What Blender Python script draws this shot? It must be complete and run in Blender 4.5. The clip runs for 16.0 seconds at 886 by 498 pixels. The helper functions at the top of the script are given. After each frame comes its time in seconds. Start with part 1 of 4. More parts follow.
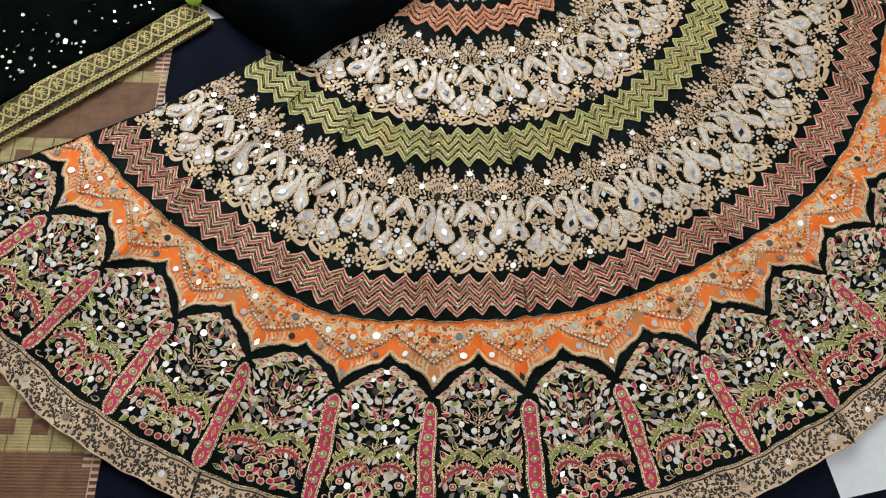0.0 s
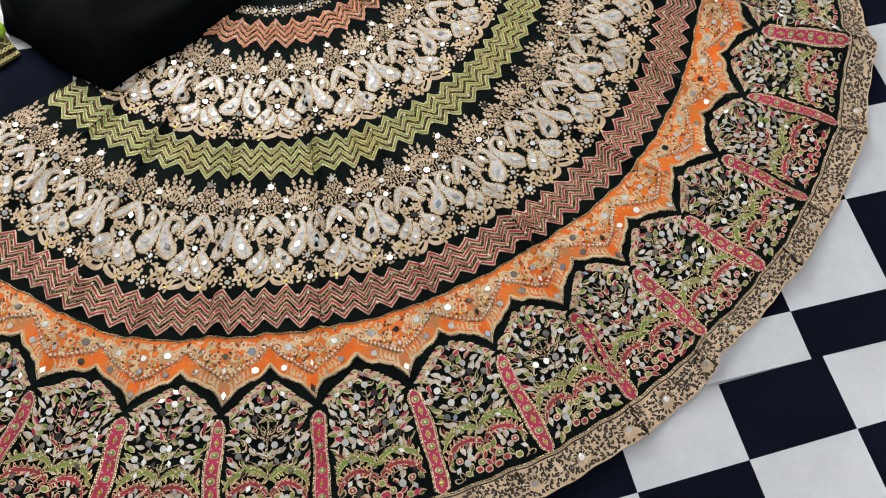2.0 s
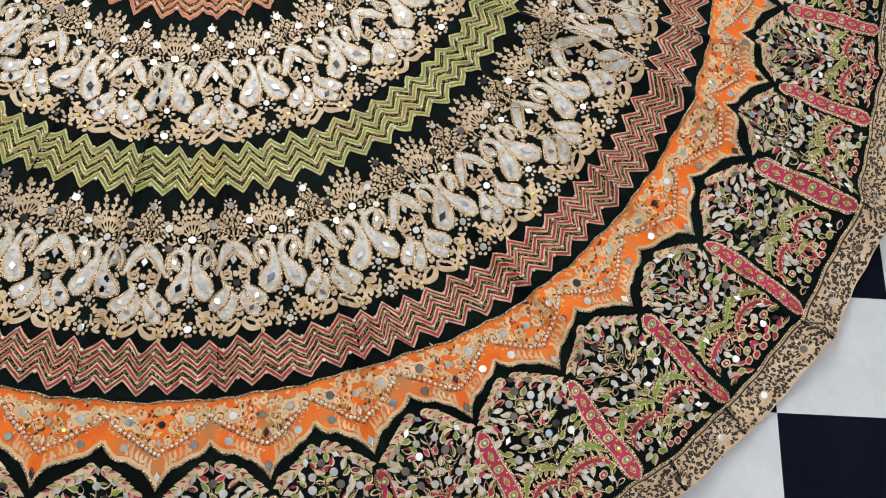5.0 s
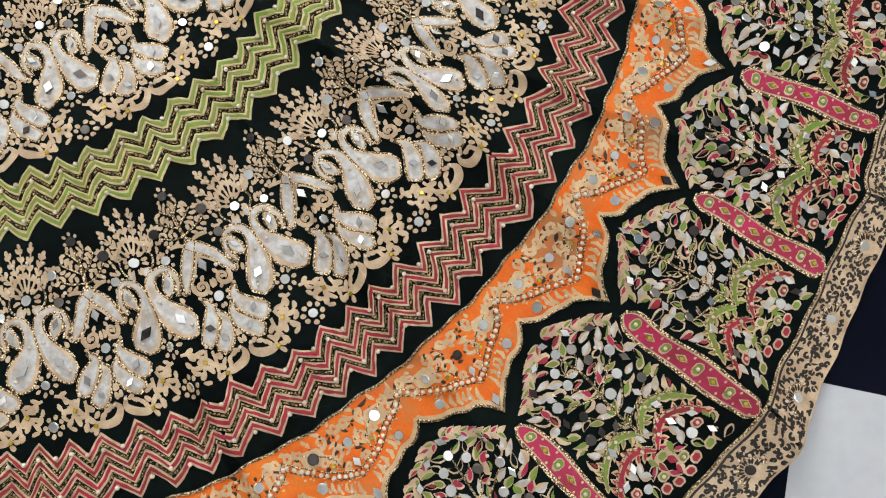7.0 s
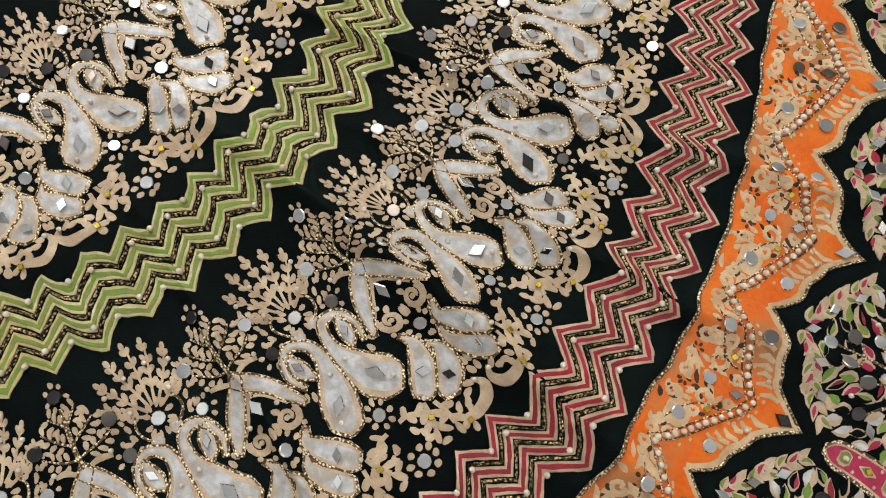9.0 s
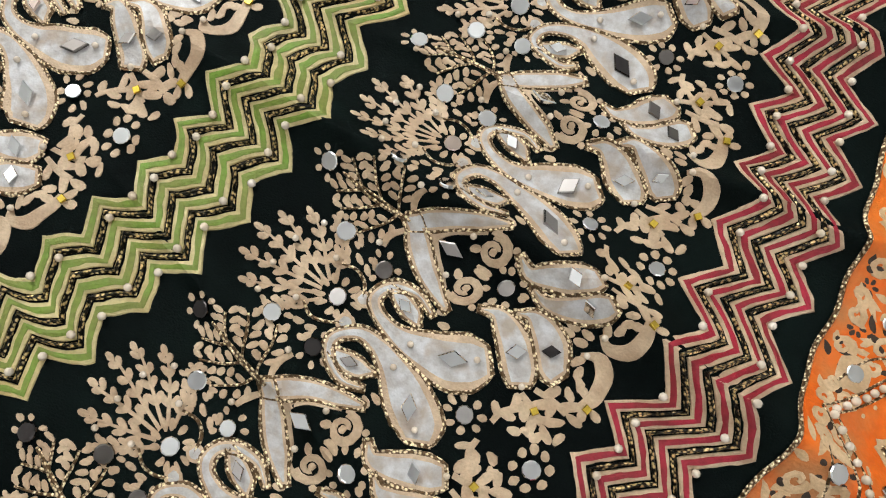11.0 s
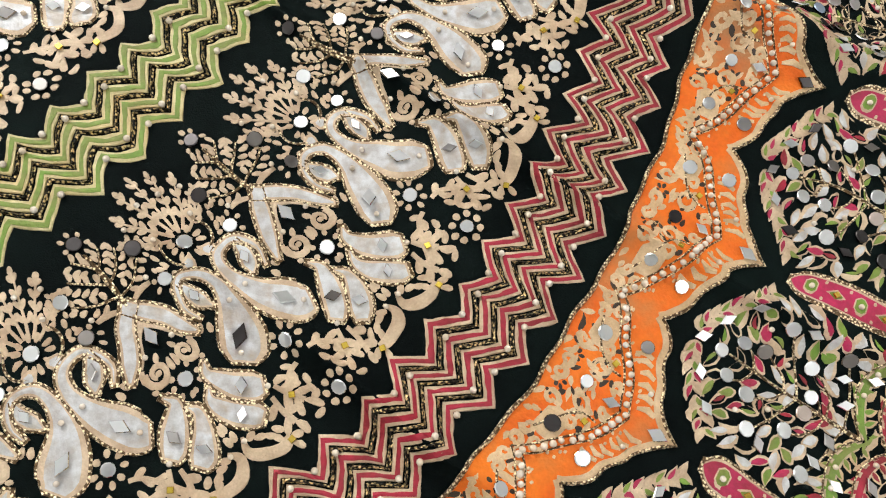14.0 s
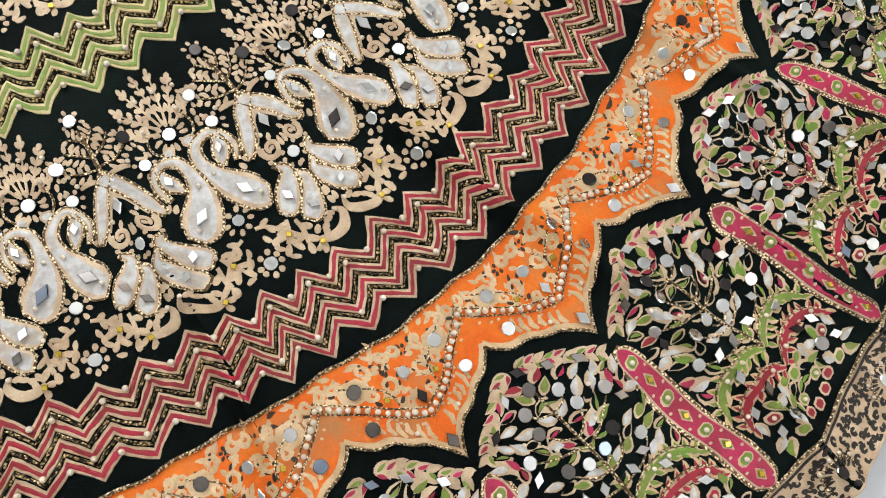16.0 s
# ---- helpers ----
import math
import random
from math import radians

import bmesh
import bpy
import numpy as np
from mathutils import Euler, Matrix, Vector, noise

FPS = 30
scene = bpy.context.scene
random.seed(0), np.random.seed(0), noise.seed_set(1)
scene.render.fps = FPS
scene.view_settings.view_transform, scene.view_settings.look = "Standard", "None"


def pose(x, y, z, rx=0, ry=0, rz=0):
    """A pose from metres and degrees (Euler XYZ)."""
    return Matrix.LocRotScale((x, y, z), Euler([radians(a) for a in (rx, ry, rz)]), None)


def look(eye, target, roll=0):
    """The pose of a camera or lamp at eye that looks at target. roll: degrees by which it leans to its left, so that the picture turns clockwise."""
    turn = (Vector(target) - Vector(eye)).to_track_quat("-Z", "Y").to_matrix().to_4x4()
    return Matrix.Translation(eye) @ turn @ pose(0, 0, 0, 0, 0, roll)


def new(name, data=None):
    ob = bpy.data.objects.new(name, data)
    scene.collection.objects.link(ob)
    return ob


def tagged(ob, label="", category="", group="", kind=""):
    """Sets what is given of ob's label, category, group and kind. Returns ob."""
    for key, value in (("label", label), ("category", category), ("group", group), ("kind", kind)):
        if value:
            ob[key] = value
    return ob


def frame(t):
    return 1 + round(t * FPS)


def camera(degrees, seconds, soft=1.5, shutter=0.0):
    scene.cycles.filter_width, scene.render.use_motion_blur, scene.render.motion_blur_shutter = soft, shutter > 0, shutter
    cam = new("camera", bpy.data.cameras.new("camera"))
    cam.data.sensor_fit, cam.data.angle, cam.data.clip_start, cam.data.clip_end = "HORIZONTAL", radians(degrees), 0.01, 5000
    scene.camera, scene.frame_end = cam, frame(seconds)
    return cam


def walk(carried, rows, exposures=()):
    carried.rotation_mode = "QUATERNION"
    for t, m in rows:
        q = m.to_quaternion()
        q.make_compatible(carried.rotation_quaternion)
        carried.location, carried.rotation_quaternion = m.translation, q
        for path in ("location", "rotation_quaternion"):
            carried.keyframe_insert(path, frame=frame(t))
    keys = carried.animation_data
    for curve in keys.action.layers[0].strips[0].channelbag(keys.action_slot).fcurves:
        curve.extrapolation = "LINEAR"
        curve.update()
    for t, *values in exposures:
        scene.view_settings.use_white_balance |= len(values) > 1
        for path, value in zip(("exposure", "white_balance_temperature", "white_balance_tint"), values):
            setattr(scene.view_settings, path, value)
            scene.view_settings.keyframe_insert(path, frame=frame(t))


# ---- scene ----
cam = camera(62.0, 16.0, soft=1.1)
PATH = [
    (0, (0.2800, 0.1010, 1.1960), (0.4400, 0.8250, -0.6620), 7.00),
    (0.5, (0.3310, 0.1000, 1.1960), (0.5190, 0.7960, -0.6700), 7.50),
    (1, (0.4300, 0.0860, 1.1920), (0.6240, 0.7680, -0.6780), 6.40),
    (1.5, (0.5450, 0.0610, 1.1940), (0.7250, 0.7670, -0.6680), 4.90),
    (2, (0.6280, 0.0460, 1.1950), (0.7910, 0.8100, -0.6460), 3.00),
    (2.5, (0.6740, 0.0800, 1.1780), (0.8600, 0.8640, -0.6520), 3.80),
    (3, (0.7120, 0.1760, 1.1590), (0.9130, 0.9270, -0.6840), 6.30),
    (3.5, (0.7780, 0.2450, 1.1350), (0.9200, 0.9420, -0.7340), 6.40),
    (3.7, (0.8360, 0.2670, 1.1210), (0.9280, 0.9400, -0.7600), 5.00),
    (5.8, (1.0130, 0.5590, 0.9540), (1.1250, 1.0040, -0.9930), 25.70),
    (6, (1.0770, 0.6200, 0.9260), (1.1540, 1.0040, -1.0350), 24.00),
    (6.5, (1.1910, 0.7300, 0.8780), (1.2000, 1.0060, -1.1030), 15.90),
    (7, (1.2710, 0.8150, 0.7880), (1.2020, 1.0920, -1.1910), 2.10),
    (7.5, (1.2800, 0.8790, 0.6890), (1.2260, 1.1870, -1.2860), 7.80),
    (8, (1.2700, 0.9390, 0.6340), (1.2070, 1.2690, -1.3370), 7.30),
    (8.5, (1.2370, 0.9820, 0.5970), (1.1790, 1.2960, -1.3770), 8.10),
    (9, (1.1990, 0.9770, 0.5720), (1.0970, 1.4030, -1.3800), 6.50),
    (9.2, (1.1790, 0.9840, 0.5700), (1.0650, 1.4080, -1.3810), 5.70),
    (11.3, (1.1450, 0.9690, 0.4220), (1.1010, 1.3310, -1.5450), 6.30),
    (11.5, (1.1480, 0.9340, 0.4270), (1.1100, 1.3480, -1.5290), 7.00),
    (12, (1.1730, 0.8780, 0.4430), (1.1990, 1.3600, -1.4980), 11.60),
    (12.5, (1.1640, 0.8280, 0.4570), (1.2670, 1.3830, -1.4620), 14.70),
    (13, (1.1410, 0.7800, 0.4730), (1.3050, 1.3440, -1.4390), 16.60),
    (13.5, (1.0960, 0.7170, 0.4890), (1.3060, 1.2690, -1.4210), 18.90),
    (14, (1.0490, 0.6730, 0.5150), (1.2870, 1.1710, -1.4080), 21.60),
    (14.5, (1.0270, 0.6410, 0.5510), (1.2560, 1.0920, -1.3840), 22.40),
    (15, (1.0160, 0.6070, 0.5620), (1.2280, 1.0400, -1.3790), 23.00),
    (15.5, (1.0100, 0.5490, 0.5750), (1.2010, 1.0080, -1.3620), 19.10),
    (16, (0.9740, 0.5000, 0.5860), (1.2140, 0.9370, -1.3500), 22.20),
]
walk(cam, [(t, look(eye, target, roll)) for t, eye, target, roll in PATH], exposures=[(0.0, -0.08), (3.5, -0.06), (6.0, -0.02), (8.5, -0.32), (11.5, -0.18), (13.5, 0.0), (15.0, 0.14), (16.0, 0.08)])


# ---- light ----
world = bpy.data.worlds.new("room_air")
scene.world = world
world.use_nodes = True
world.node_tree.nodes["Background"].inputs[0].default_value = (0.9, 0.95, 1.0, 1)
world.node_tree.nodes["Background"].inputs[1].default_value = 0.05


def tube_light(x, y, turn, watts):
    """A tube high by the wall that shines down and up."""
    for name, rx, share in (("tube_light", 0, 0.36), ("tube_light_up", 180, 0.64)):
        lamp = bpy.data.lights.new(name, "AREA")
        lamp.shape, lamp.size, lamp.size_y, lamp.energy = "RECTANGLE", 1.25, 0.10, watts * share
        lamp.color = (0.985, 0.985, 0.965)
        ob = new("tube_light", lamp)
        ob.matrix_world = pose(x, y, 1.85 + (0.02 if rx else 0.0), rx, 0, turn)
        tagged(ob, "bright white tube light on plain wall", "lamp")


tube_light(-0.2, 2.9, 0, 126)
tube_light(2.75, -0.3, 90, 34)


# ---- materials ----
def material(name, col, rough=0.6, metal=0.0, scale=60.0, vary=0.25, col2=None, bump=0.0, bscale=300.0, sheen=0.0, spec=0.5, per=0.0, blotch=None):
    """Two scales of colour variation, fine relief, optional second colour, optional blotches (colour, scale, amount).
    """
    m = bpy.data.materials.new(name)
    m.use_nodes = True
    nt = m.node_tree
    b = nt.nodes["Principled BSDF"]
    b.inputs["Roughness"].default_value, b.inputs["Metallic"].default_value = rough, metal
    b.inputs["Specular IOR Level"].default_value = spec
    b.inputs["Sheen Weight"].default_value = sheen
    co = nt.nodes.new("ShaderNodeTexCoord")
    geo = nt.nodes.new("ShaderNodeNewGeometry")

    def noise_node(sc, detail=3.0):
        n = nt.nodes.new("ShaderNodeTexNoise")
        n.inputs["Scale"].default_value, n.inputs["Detail"].default_value = sc, detail
        nt.links.new(geo.outputs["Position"], n.inputs["Vector"])
        return n.outputs["Fac"]

    def ramp(fac, lo, hi, a, c):
        r = nt.nodes.new("ShaderNodeValToRGB")
        r.color_ramp.elements[0].position, r.color_ramp.elements[1].position = lo, hi
        r.color_ramp.elements[0].color, r.color_ramp.elements[1].color = (*a, 1), (*c, 1)
        nt.links.new(fac, r.inputs["Fac"])
        return r.outputs["Color"]

    def mix(kind, fac, a, c):
        x = nt.nodes.new("ShaderNodeMix")
        x.data_type, x.blend_type = "RGBA", kind
        if isinstance(fac, float):
            x.inputs["Factor"].default_value = fac
        else:
            nt.links.new(fac, x.inputs["Factor"])
        nt.links.new(a, x.inputs["A"])
        nt.links.new(c, x.inputs["B"])
        return x.outputs["Result"]

    other = col2 or tuple(v * (1 - vary) for v in col)
    c1 = ramp(noise_node(scale), 0.38, 0.66, other, col)
    g = 1 - vary
    c2 = ramp(noise_node(scale * 9, 2.0), 0.3, 0.7, (g, g, g), (1, 1, 1))
    out = mix("MULTIPLY", 1.0, c1, c2)
    if blotch:
        sc = nt.nodes.new("ShaderNodeRGB")
        sc.outputs[0].default_value = (*blotch[0], 1)
        f = ramp(noise_node(blotch[1], 4.0), 0.52, 0.68, (0, 0, 0), (blotch[2],) * 3)
        out = mix("MIX", f, out, sc.outputs[0])
    if per:
        lo = 1 - per
        c3 = ramp(geo.outputs["Random Per Island"], 0.0, 1.0, (lo, lo, lo), (1, 1, 1))
        out = mix("MULTIPLY", 1.0, out, c3)
    nt.links.new(out, b.inputs["Base Color"])
    if bump:
        n = noise_node(bscale, 2.0)
        bn = nt.nodes.new("ShaderNodeBump")
        bn.inputs["Strength"].default_value, bn.inputs["Distance"].default_value = bump, 0.002
        nt.links.new(n, bn.inputs["Height"])
        nt.links.new(bn.outputs["Normal"], b.inputs["Normal"])
    return m


M_CLOTH = material("bottle_green_silk", (0.0046, 0.0098, 0.0090), 0.7, 0, 7, 0.3, (0.0022, 0.0046, 0.0046), 0.3, 900, 0.0, 0.05)
M_TAN = material("tan_foil_print", (0.76, 0.585, 0.40), 0.5, 0, 60, 0.16, (0.54, 0.38, 0.245), 0.3, 700, 0, 0.5, 0.12)
M_PALE = material("pale_satin", (0.70, 0.71, 0.73), 0.34, 0, 120, 0.12, (0.50, 0.48, 0.47), 0.4, 190, 0.0, 0.5, 0.12, ((0.42, 0.33, 0.25), 70, 0.75))
M_PINK = material("magenta_print", (0.55, 0.016, 0.10), 0.55, 0, 40, 0.22, (0.36, 0.014, 0.05), 0.3, 700)
M_ROSE = material("rose_red_print", (0.47, 0.012, 0.045), 0.55, 0, 30, 0.25, (0.27, 0.012, 0.02), 0.3, 700)
M_GREEN = material("leaf_green_print", (0.18, 0.33, 0.035), 0.55, 0, 40, 0.2, (0.22, 0.26, 0.05), 0.3, 700)
# brown blotches put the shade of the folds into the orange
M_ORANGE = material("orange_silk", (0.84, 0.205, 0.018), 0.55, 0, 30, 0.12, (0.78, 0.14, 0.01), 0.35, 500, 0.0, 0.25, 0.0, ((0.36, 0.20, 0.09), 15, 0.8))
M_CREAM = material("cream_foil_print", (0.78, 0.57, 0.35), 0.45, 0, 60, 0.15, (0.60, 0.40, 0.22), 0.3, 700, 0, 0.5, 0.1)
M_CORAL = material("coral_print", (0.72, 0.20, 0.06), 0.5, 0, 30, 0.15, (0.6, 0.13, 0.05), 0.3, 600)
M_STRAW = material("olive_gold_ground", (0.72, 0.62, 0.33), 0.5, 0, 45, 0.2, (0.52, 0.43, 0.20), 0.3, 700, 0, 0.5, 0.1, ((0.60, 0.38, 0.13), 9, 0.6))
M_PEACH = material("peach_ground", (0.68, 0.42, 0.28), 0.5, 0, 45, 0.18, (0.55, 0.28, 0.18), 0.3, 700, 0, 0.5, 0.1)
def beaded(name, bright, dark, size, metal, rough):
    """Rows of tiny beads: bright round heads, dark gaps."""
    m = bpy.data.materials.new(name)
    m.use_nodes = True
    nt = m.node_tree
    b = nt.nodes["Principled BSDF"]
    b.inputs["Metallic"].default_value, b.inputs["Roughness"].default_value = metal, rough
    geo = nt.nodes.new("ShaderNodeNewGeometry")
    vor = nt.nodes.new("ShaderNodeTexVoronoi")
    vor.inputs["Scale"].default_value = 1 / size
    nt.links.new(geo.outputs["Position"], vor.inputs["Vector"])
    ramp = nt.nodes.new("ShaderNodeValToRGB")
    ramp.color_ramp.elements[0].position, ramp.color_ramp.elements[1].position = 0.32, 0.54
    ramp.color_ramp.elements[0].color, ramp.color_ramp.elements[1].color = (*bright, 1), (*dark, 1)
    nt.links.new(vor.outputs["Distance"], ramp.inputs["Fac"])
    hue = nt.nodes.new("ShaderNodeMix")
    hue.data_type, hue.blend_type = "RGBA", "MULTIPLY"
    hue.inputs["Factor"].default_value = 0.55
    nt.links.new(ramp.outputs["Color"], hue.inputs["A"])
    nt.links.new(vor.outputs["Color"], hue.inputs["B"])
    grey = nt.nodes.new("ShaderNodeHueSaturation")
    grey.inputs["Saturation"].default_value = 0.0
    grey.inputs["Value"].default_value = 1.5
    nt.links.new(vor.outputs["Color"], grey.inputs["Color"])
    nt.links.new(grey.outputs["Color"], hue.inputs["B"])
    nt.links.new(hue.outputs["Result"], b.inputs["Base Color"])
    bn = nt.nodes.new("ShaderNodeBump")
    bn.inputs["Strength"].default_value, bn.inputs["Distance"].default_value = 0.9, 0.0012
    bn.invert = True
    nt.links.new(vor.outputs["Distance"], bn.inputs["Height"])
    nt.links.new(bn.outputs["Normal"], b.inputs["Normal"])
    return m


M_GOLD = beaded("gold_bead_cord", (0.95, 0.78, 0.52), (0.12, 0.07, 0.03), 0.0021, 0.55, 0.30)
M_DKGOLD = beaded("black_gold_cord", (0.85, 0.64, 0.32), (0.004, 0.004, 0.003), 0.0024, 0.5, 0.30)
M_DARK = material("dark_brown_print", (0.030, 0.018, 0.012), 0.6, 0, 40, 0.3, (0.05, 0.028, 0.014), 0.2, 700)
M_VINE = material("black_vine_print", (0.014, 0.010, 0.008), 0.6, 0, 40, 0.3, (0.022, 0.014, 0.009), 0.2, 700)
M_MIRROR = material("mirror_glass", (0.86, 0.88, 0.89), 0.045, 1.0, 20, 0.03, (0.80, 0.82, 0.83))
# about a third of glass chips have dark or tinted reflections painted in
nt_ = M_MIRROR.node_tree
glass_, who_, reflect_tint_, both_ = nt_.nodes["Principled BSDF"].inputs["Base Color"], nt_.nodes.new("ShaderNodeObjectInfo"), nt_.nodes.new("ShaderNodeValToRGB"), nt_.nodes.new("ShaderNodeMix")
reflect_tint_.color_ramp.interpolation = "CONSTANT"
reflect_tint_.color_ramp.elements[0].color = (0.10, 0.09, 0.09, 1)
reflect_tint_.color_ramp.elements[1].position, reflect_tint_.color_ramp.elements[1].color = 0.12, (0.30, 0.27, 0.25, 1)
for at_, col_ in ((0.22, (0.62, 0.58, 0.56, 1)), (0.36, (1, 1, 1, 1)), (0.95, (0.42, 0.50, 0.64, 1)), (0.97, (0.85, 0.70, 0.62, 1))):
    reflect_tint_.color_ramp.elements.new(at_).color = col_
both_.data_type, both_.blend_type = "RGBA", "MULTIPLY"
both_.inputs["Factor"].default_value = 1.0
nt_.links.new(who_.outputs["Random"], reflect_tint_.inputs["Fac"])
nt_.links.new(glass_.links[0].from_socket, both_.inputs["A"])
nt_.links.new(reflect_tint_.outputs["Color"], both_.inputs["B"])
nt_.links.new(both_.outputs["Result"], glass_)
M_PEARL = material("cream_pearl", (0.84, 0.77, 0.68), 0.24, 0, 60, 0.1, (0.70, 0.58, 0.44), 0, 100, 0, 0.7)
M_SEQUIN = material("yellow_sequin", (0.85, 0.62, 0.10), 0.2, 0.8, 60, 0.15, (0.7, 0.5, 0.06))
M_SPANGLE = material("silver_spangle", (0.82, 0.84, 0.78), 0.16, 1.0, 30, 0.1, (0.6, 0.6, 0.5))
M_WHITE = material("white_vinyl", (0.58, 0.605, 0.655), 0.4, 0, 9, 0.05, (0.53, 0.555, 0.61), 0.08, 60)
M_BLACK = material("navy_black_vinyl", (0.0045, 0.0065, 0.016), 0.75, 0, 9, 0.2, (0.0035, 0.005, 0.012), 0.1, 60, 0, 0.04)
M_HEAP = material("black_satin", (0.0022, 0.0034, 0.0046), 0.62, 0, 14, 0.3, (0.0012, 0.002, 0.003), 0.2, 800, 0.0, 0.02)
M_NET = material("dark_green_net", (0.0016, 0.0046, 0.0034), 0.85, 0, 25, 0.5, (0.001, 0.002, 0.002), 0.5, 700, 0.0, 0.02)
M_LACE = material("bright_gold_lace", (0.95, 0.86, 0.42), 0.34, 0.35, 300, 0.35, (0.50, 0.40, 0.13), 1.0, 700)
M_MAT = material("brown_reed", (0.19, 0.095, 0.042), 0.6, 0, 40, 0.25, (0.13, 0.06, 0.028), 0.4, 500, 0, 0.4, 0.15)
M_REED = material("straw_reed", (0.46, 0.38, 0.18), 0.6, 0, 40, 0.2, (0.34, 0.28, 0.12), 0.4, 500, 0, 0.4, 0.15)
M_STRING = material("pink_thread", (0.62, 0.40, 0.32), 0.7, 0, 60, 0.2)
M_LIME = material("lime_plastic", (0.35, 0.62, 0.03), 0.4, 0, 30, 0.15)
M_WALL = material("cream_wall_paint", (0.76, 0.75, 0.73), 0.8, 0, 2.5, 0.08, None, 0.15, 80)
M_CEIL = material("white_ceiling_paint", (0.78, 0.78, 0.77), 0.85, 0, 2, 0.05, None, 0.1, 80)

# ---- the skirt's own geometry ----
CX, CY = 0.5, 1.3            # the middle of the waist
TH0, TH1 = -156.0, 32.5      # the folded half circle
HEM = 1.232


# the cloth's folds: angle, half width, height, where it starts
FOLDS = ((-65.0, 0.75, 0.0160, 0.55), (-88.3, 0.7, 0.0120, 0.25), (-117.5, 0.8, 0.0110, 0.25), (-31.5, 0.8, 0.0140, 0.45), (-47.6, 0.75, 0.0140, 0.55), (-20.8, 1.7, 0.0280, 0.40),
         (-11.0, 0.8, 0.0130, 0.5), (-4.0, 0.8, 0.0120, 0.4), (-132.0, 0.8, 0.0100, 0.3), (-75.5, 0.6, 0.0080, 0.4), (-103.0, 0.65, 0.0090, 0.3), (-57.2, 0.7, 0.0150, 0.95), (-39.6, 0.7, 0.0130, 0.9), (-97.0, 0.6, 0.0060, 0.6), (-110.5, 0.6, 0.0070, 0.5))


def swell(th, r):
    """Height of the draped cloth over the floor."""
    a = np.radians(th)
    h = 0.0052 + 0.0022 * np.sin(a * 15.3 + 2.1 * r) * r + 0.0016 * np.sin(a * 23.7 + 6 * r + 1.0) * r
    h = h + 0.0010 * np.sin(r * 21.0 + a * 5.0)
    for c, w, k, r0 in FOLDS:
        drift = c + 1.6 * np.sin(r * 5 + c)
        x = (th - drift) / w
        h = h + k * np.exp(-np.abs(x) ** 1.5) * np.clip((r - r0) * 4.0, 0, 1)
    h = h + 0.010 * np.clip((0.30 - r) / 0.12, 0, 1)
    h = h + 0.0045 * np.clip((r - 1.13) / 0.10, 0, 1) * (0.4 + np.sin(a * 31 + 1.3))
    return np.maximum(h, 0.0022)


def lay(th, r, lift=0.0):
    """A place on the cloth, from its angle in degrees, its way from the waist's middle, and its lift above the cloth."""
    th, r = np.asarray(th, float), np.asarray(r, float)
    bulge = 0.024 * np.exp(-((th + 111) / 9) ** 2) + 0.024 / (1 + np.exp(-(th + 57) / 3)) - 0.030 / (1 + np.exp(-(th + 5) / 4))
    bulge = bulge - 0.007 / (1 + np.exp((th + 132) / 3))
    s = 1 + bulge * np.interp(r, (0.2, 0.6, 0.70, 0.79, 0.90, 1.0, 1.18, 1.24), (0.1, 0.15, 0.35, 0.95, 1.0, 0.55, 0.38, 0.32))
    hem = np.interp(th, (-140, -133, -128, -84, -80, -75, -68, -62, -59.5, -57.3, -54, -50, -46, -38.5, -30, -23, -12, 0), (0, -0.009, 0, 0, -0.006, 0.002, 0.0, 0.0, -0.006, -0.022, -0.019, -0.018, -0.013, -0.003, 0.004, -0.003, -0.020, -0.018))
    rr = r * s + hem * np.clip((r - 1.14) / 0.085, 0, 1) + 0.0013 * np.sin(th * 0.9 + r * 9) + 0.0010 * np.sin(th * 2.3 - r * 17)
    a = np.radians(th + 0.10 * np.sin(r * 33 + th * 0.5) + 0.07 * np.sin(r * 71 - th * 1.1))
    return np.stack([CX + rr * np.cos(a), CY + rr * np.sin(a), swell(th, r) + lift], -1)


def fold_edge(r):
    """The angle at which the skirt is folded under, on its west side."""
    return -149.2 - 13.0 * (np.clip(r, 0.5, 1.3) - 0.96)


def tip_angle(k):
    th = -99.4 + 8.55 * k
    return th + 0.75 * math.exp(-((th + 78) / 12) ** 2) - 0.75 * math.exp(-((th + 42) / 12) ** 2)


def heart_angle(k):
    if k < 0:
        return -105.7 + 10.5 * k
    return float(np.interp(k, range(13), (-105.7, -95.2, -84.7, -74.3, -64.1, -53.0, -42.8, -31.9, -21.2, -12.0, -3.0, 6.5, 16.5)))


# ---- helpers for parts ----
def link(name, verts, faces, mats, idx=None, parent=None, label="", smooth=False):
    me = bpy.data.meshes.new(name)
    me.from_pydata([tuple(v) for v in verts], [], faces)
    for m in mats:
        me.materials.append(m)
    if idx is not None:
        me.polygons.foreach_set("material_index", idx)
    if smooth:
        me.polygons.foreach_set("use_smooth", [True] * len(me.polygons))
    ob = new(name, me)
    ob.parent = parent
    if label:
        ob["label"] = label
    return ob


def part(name, bm, mat, parent, label=""):
    me = bpy.data.meshes.new(name)
    bm.to_mesh(me)
    bm.free()
    me.materials.append(mat)
    ob = new(name, me)
    ob.parent = parent
    if label:
        ob["label"] = label
    return ob


def thing(name, label, category, group="", kind=""):
    return tagged(new(name), label, category, group, kind)


leafy = random.Random(3)


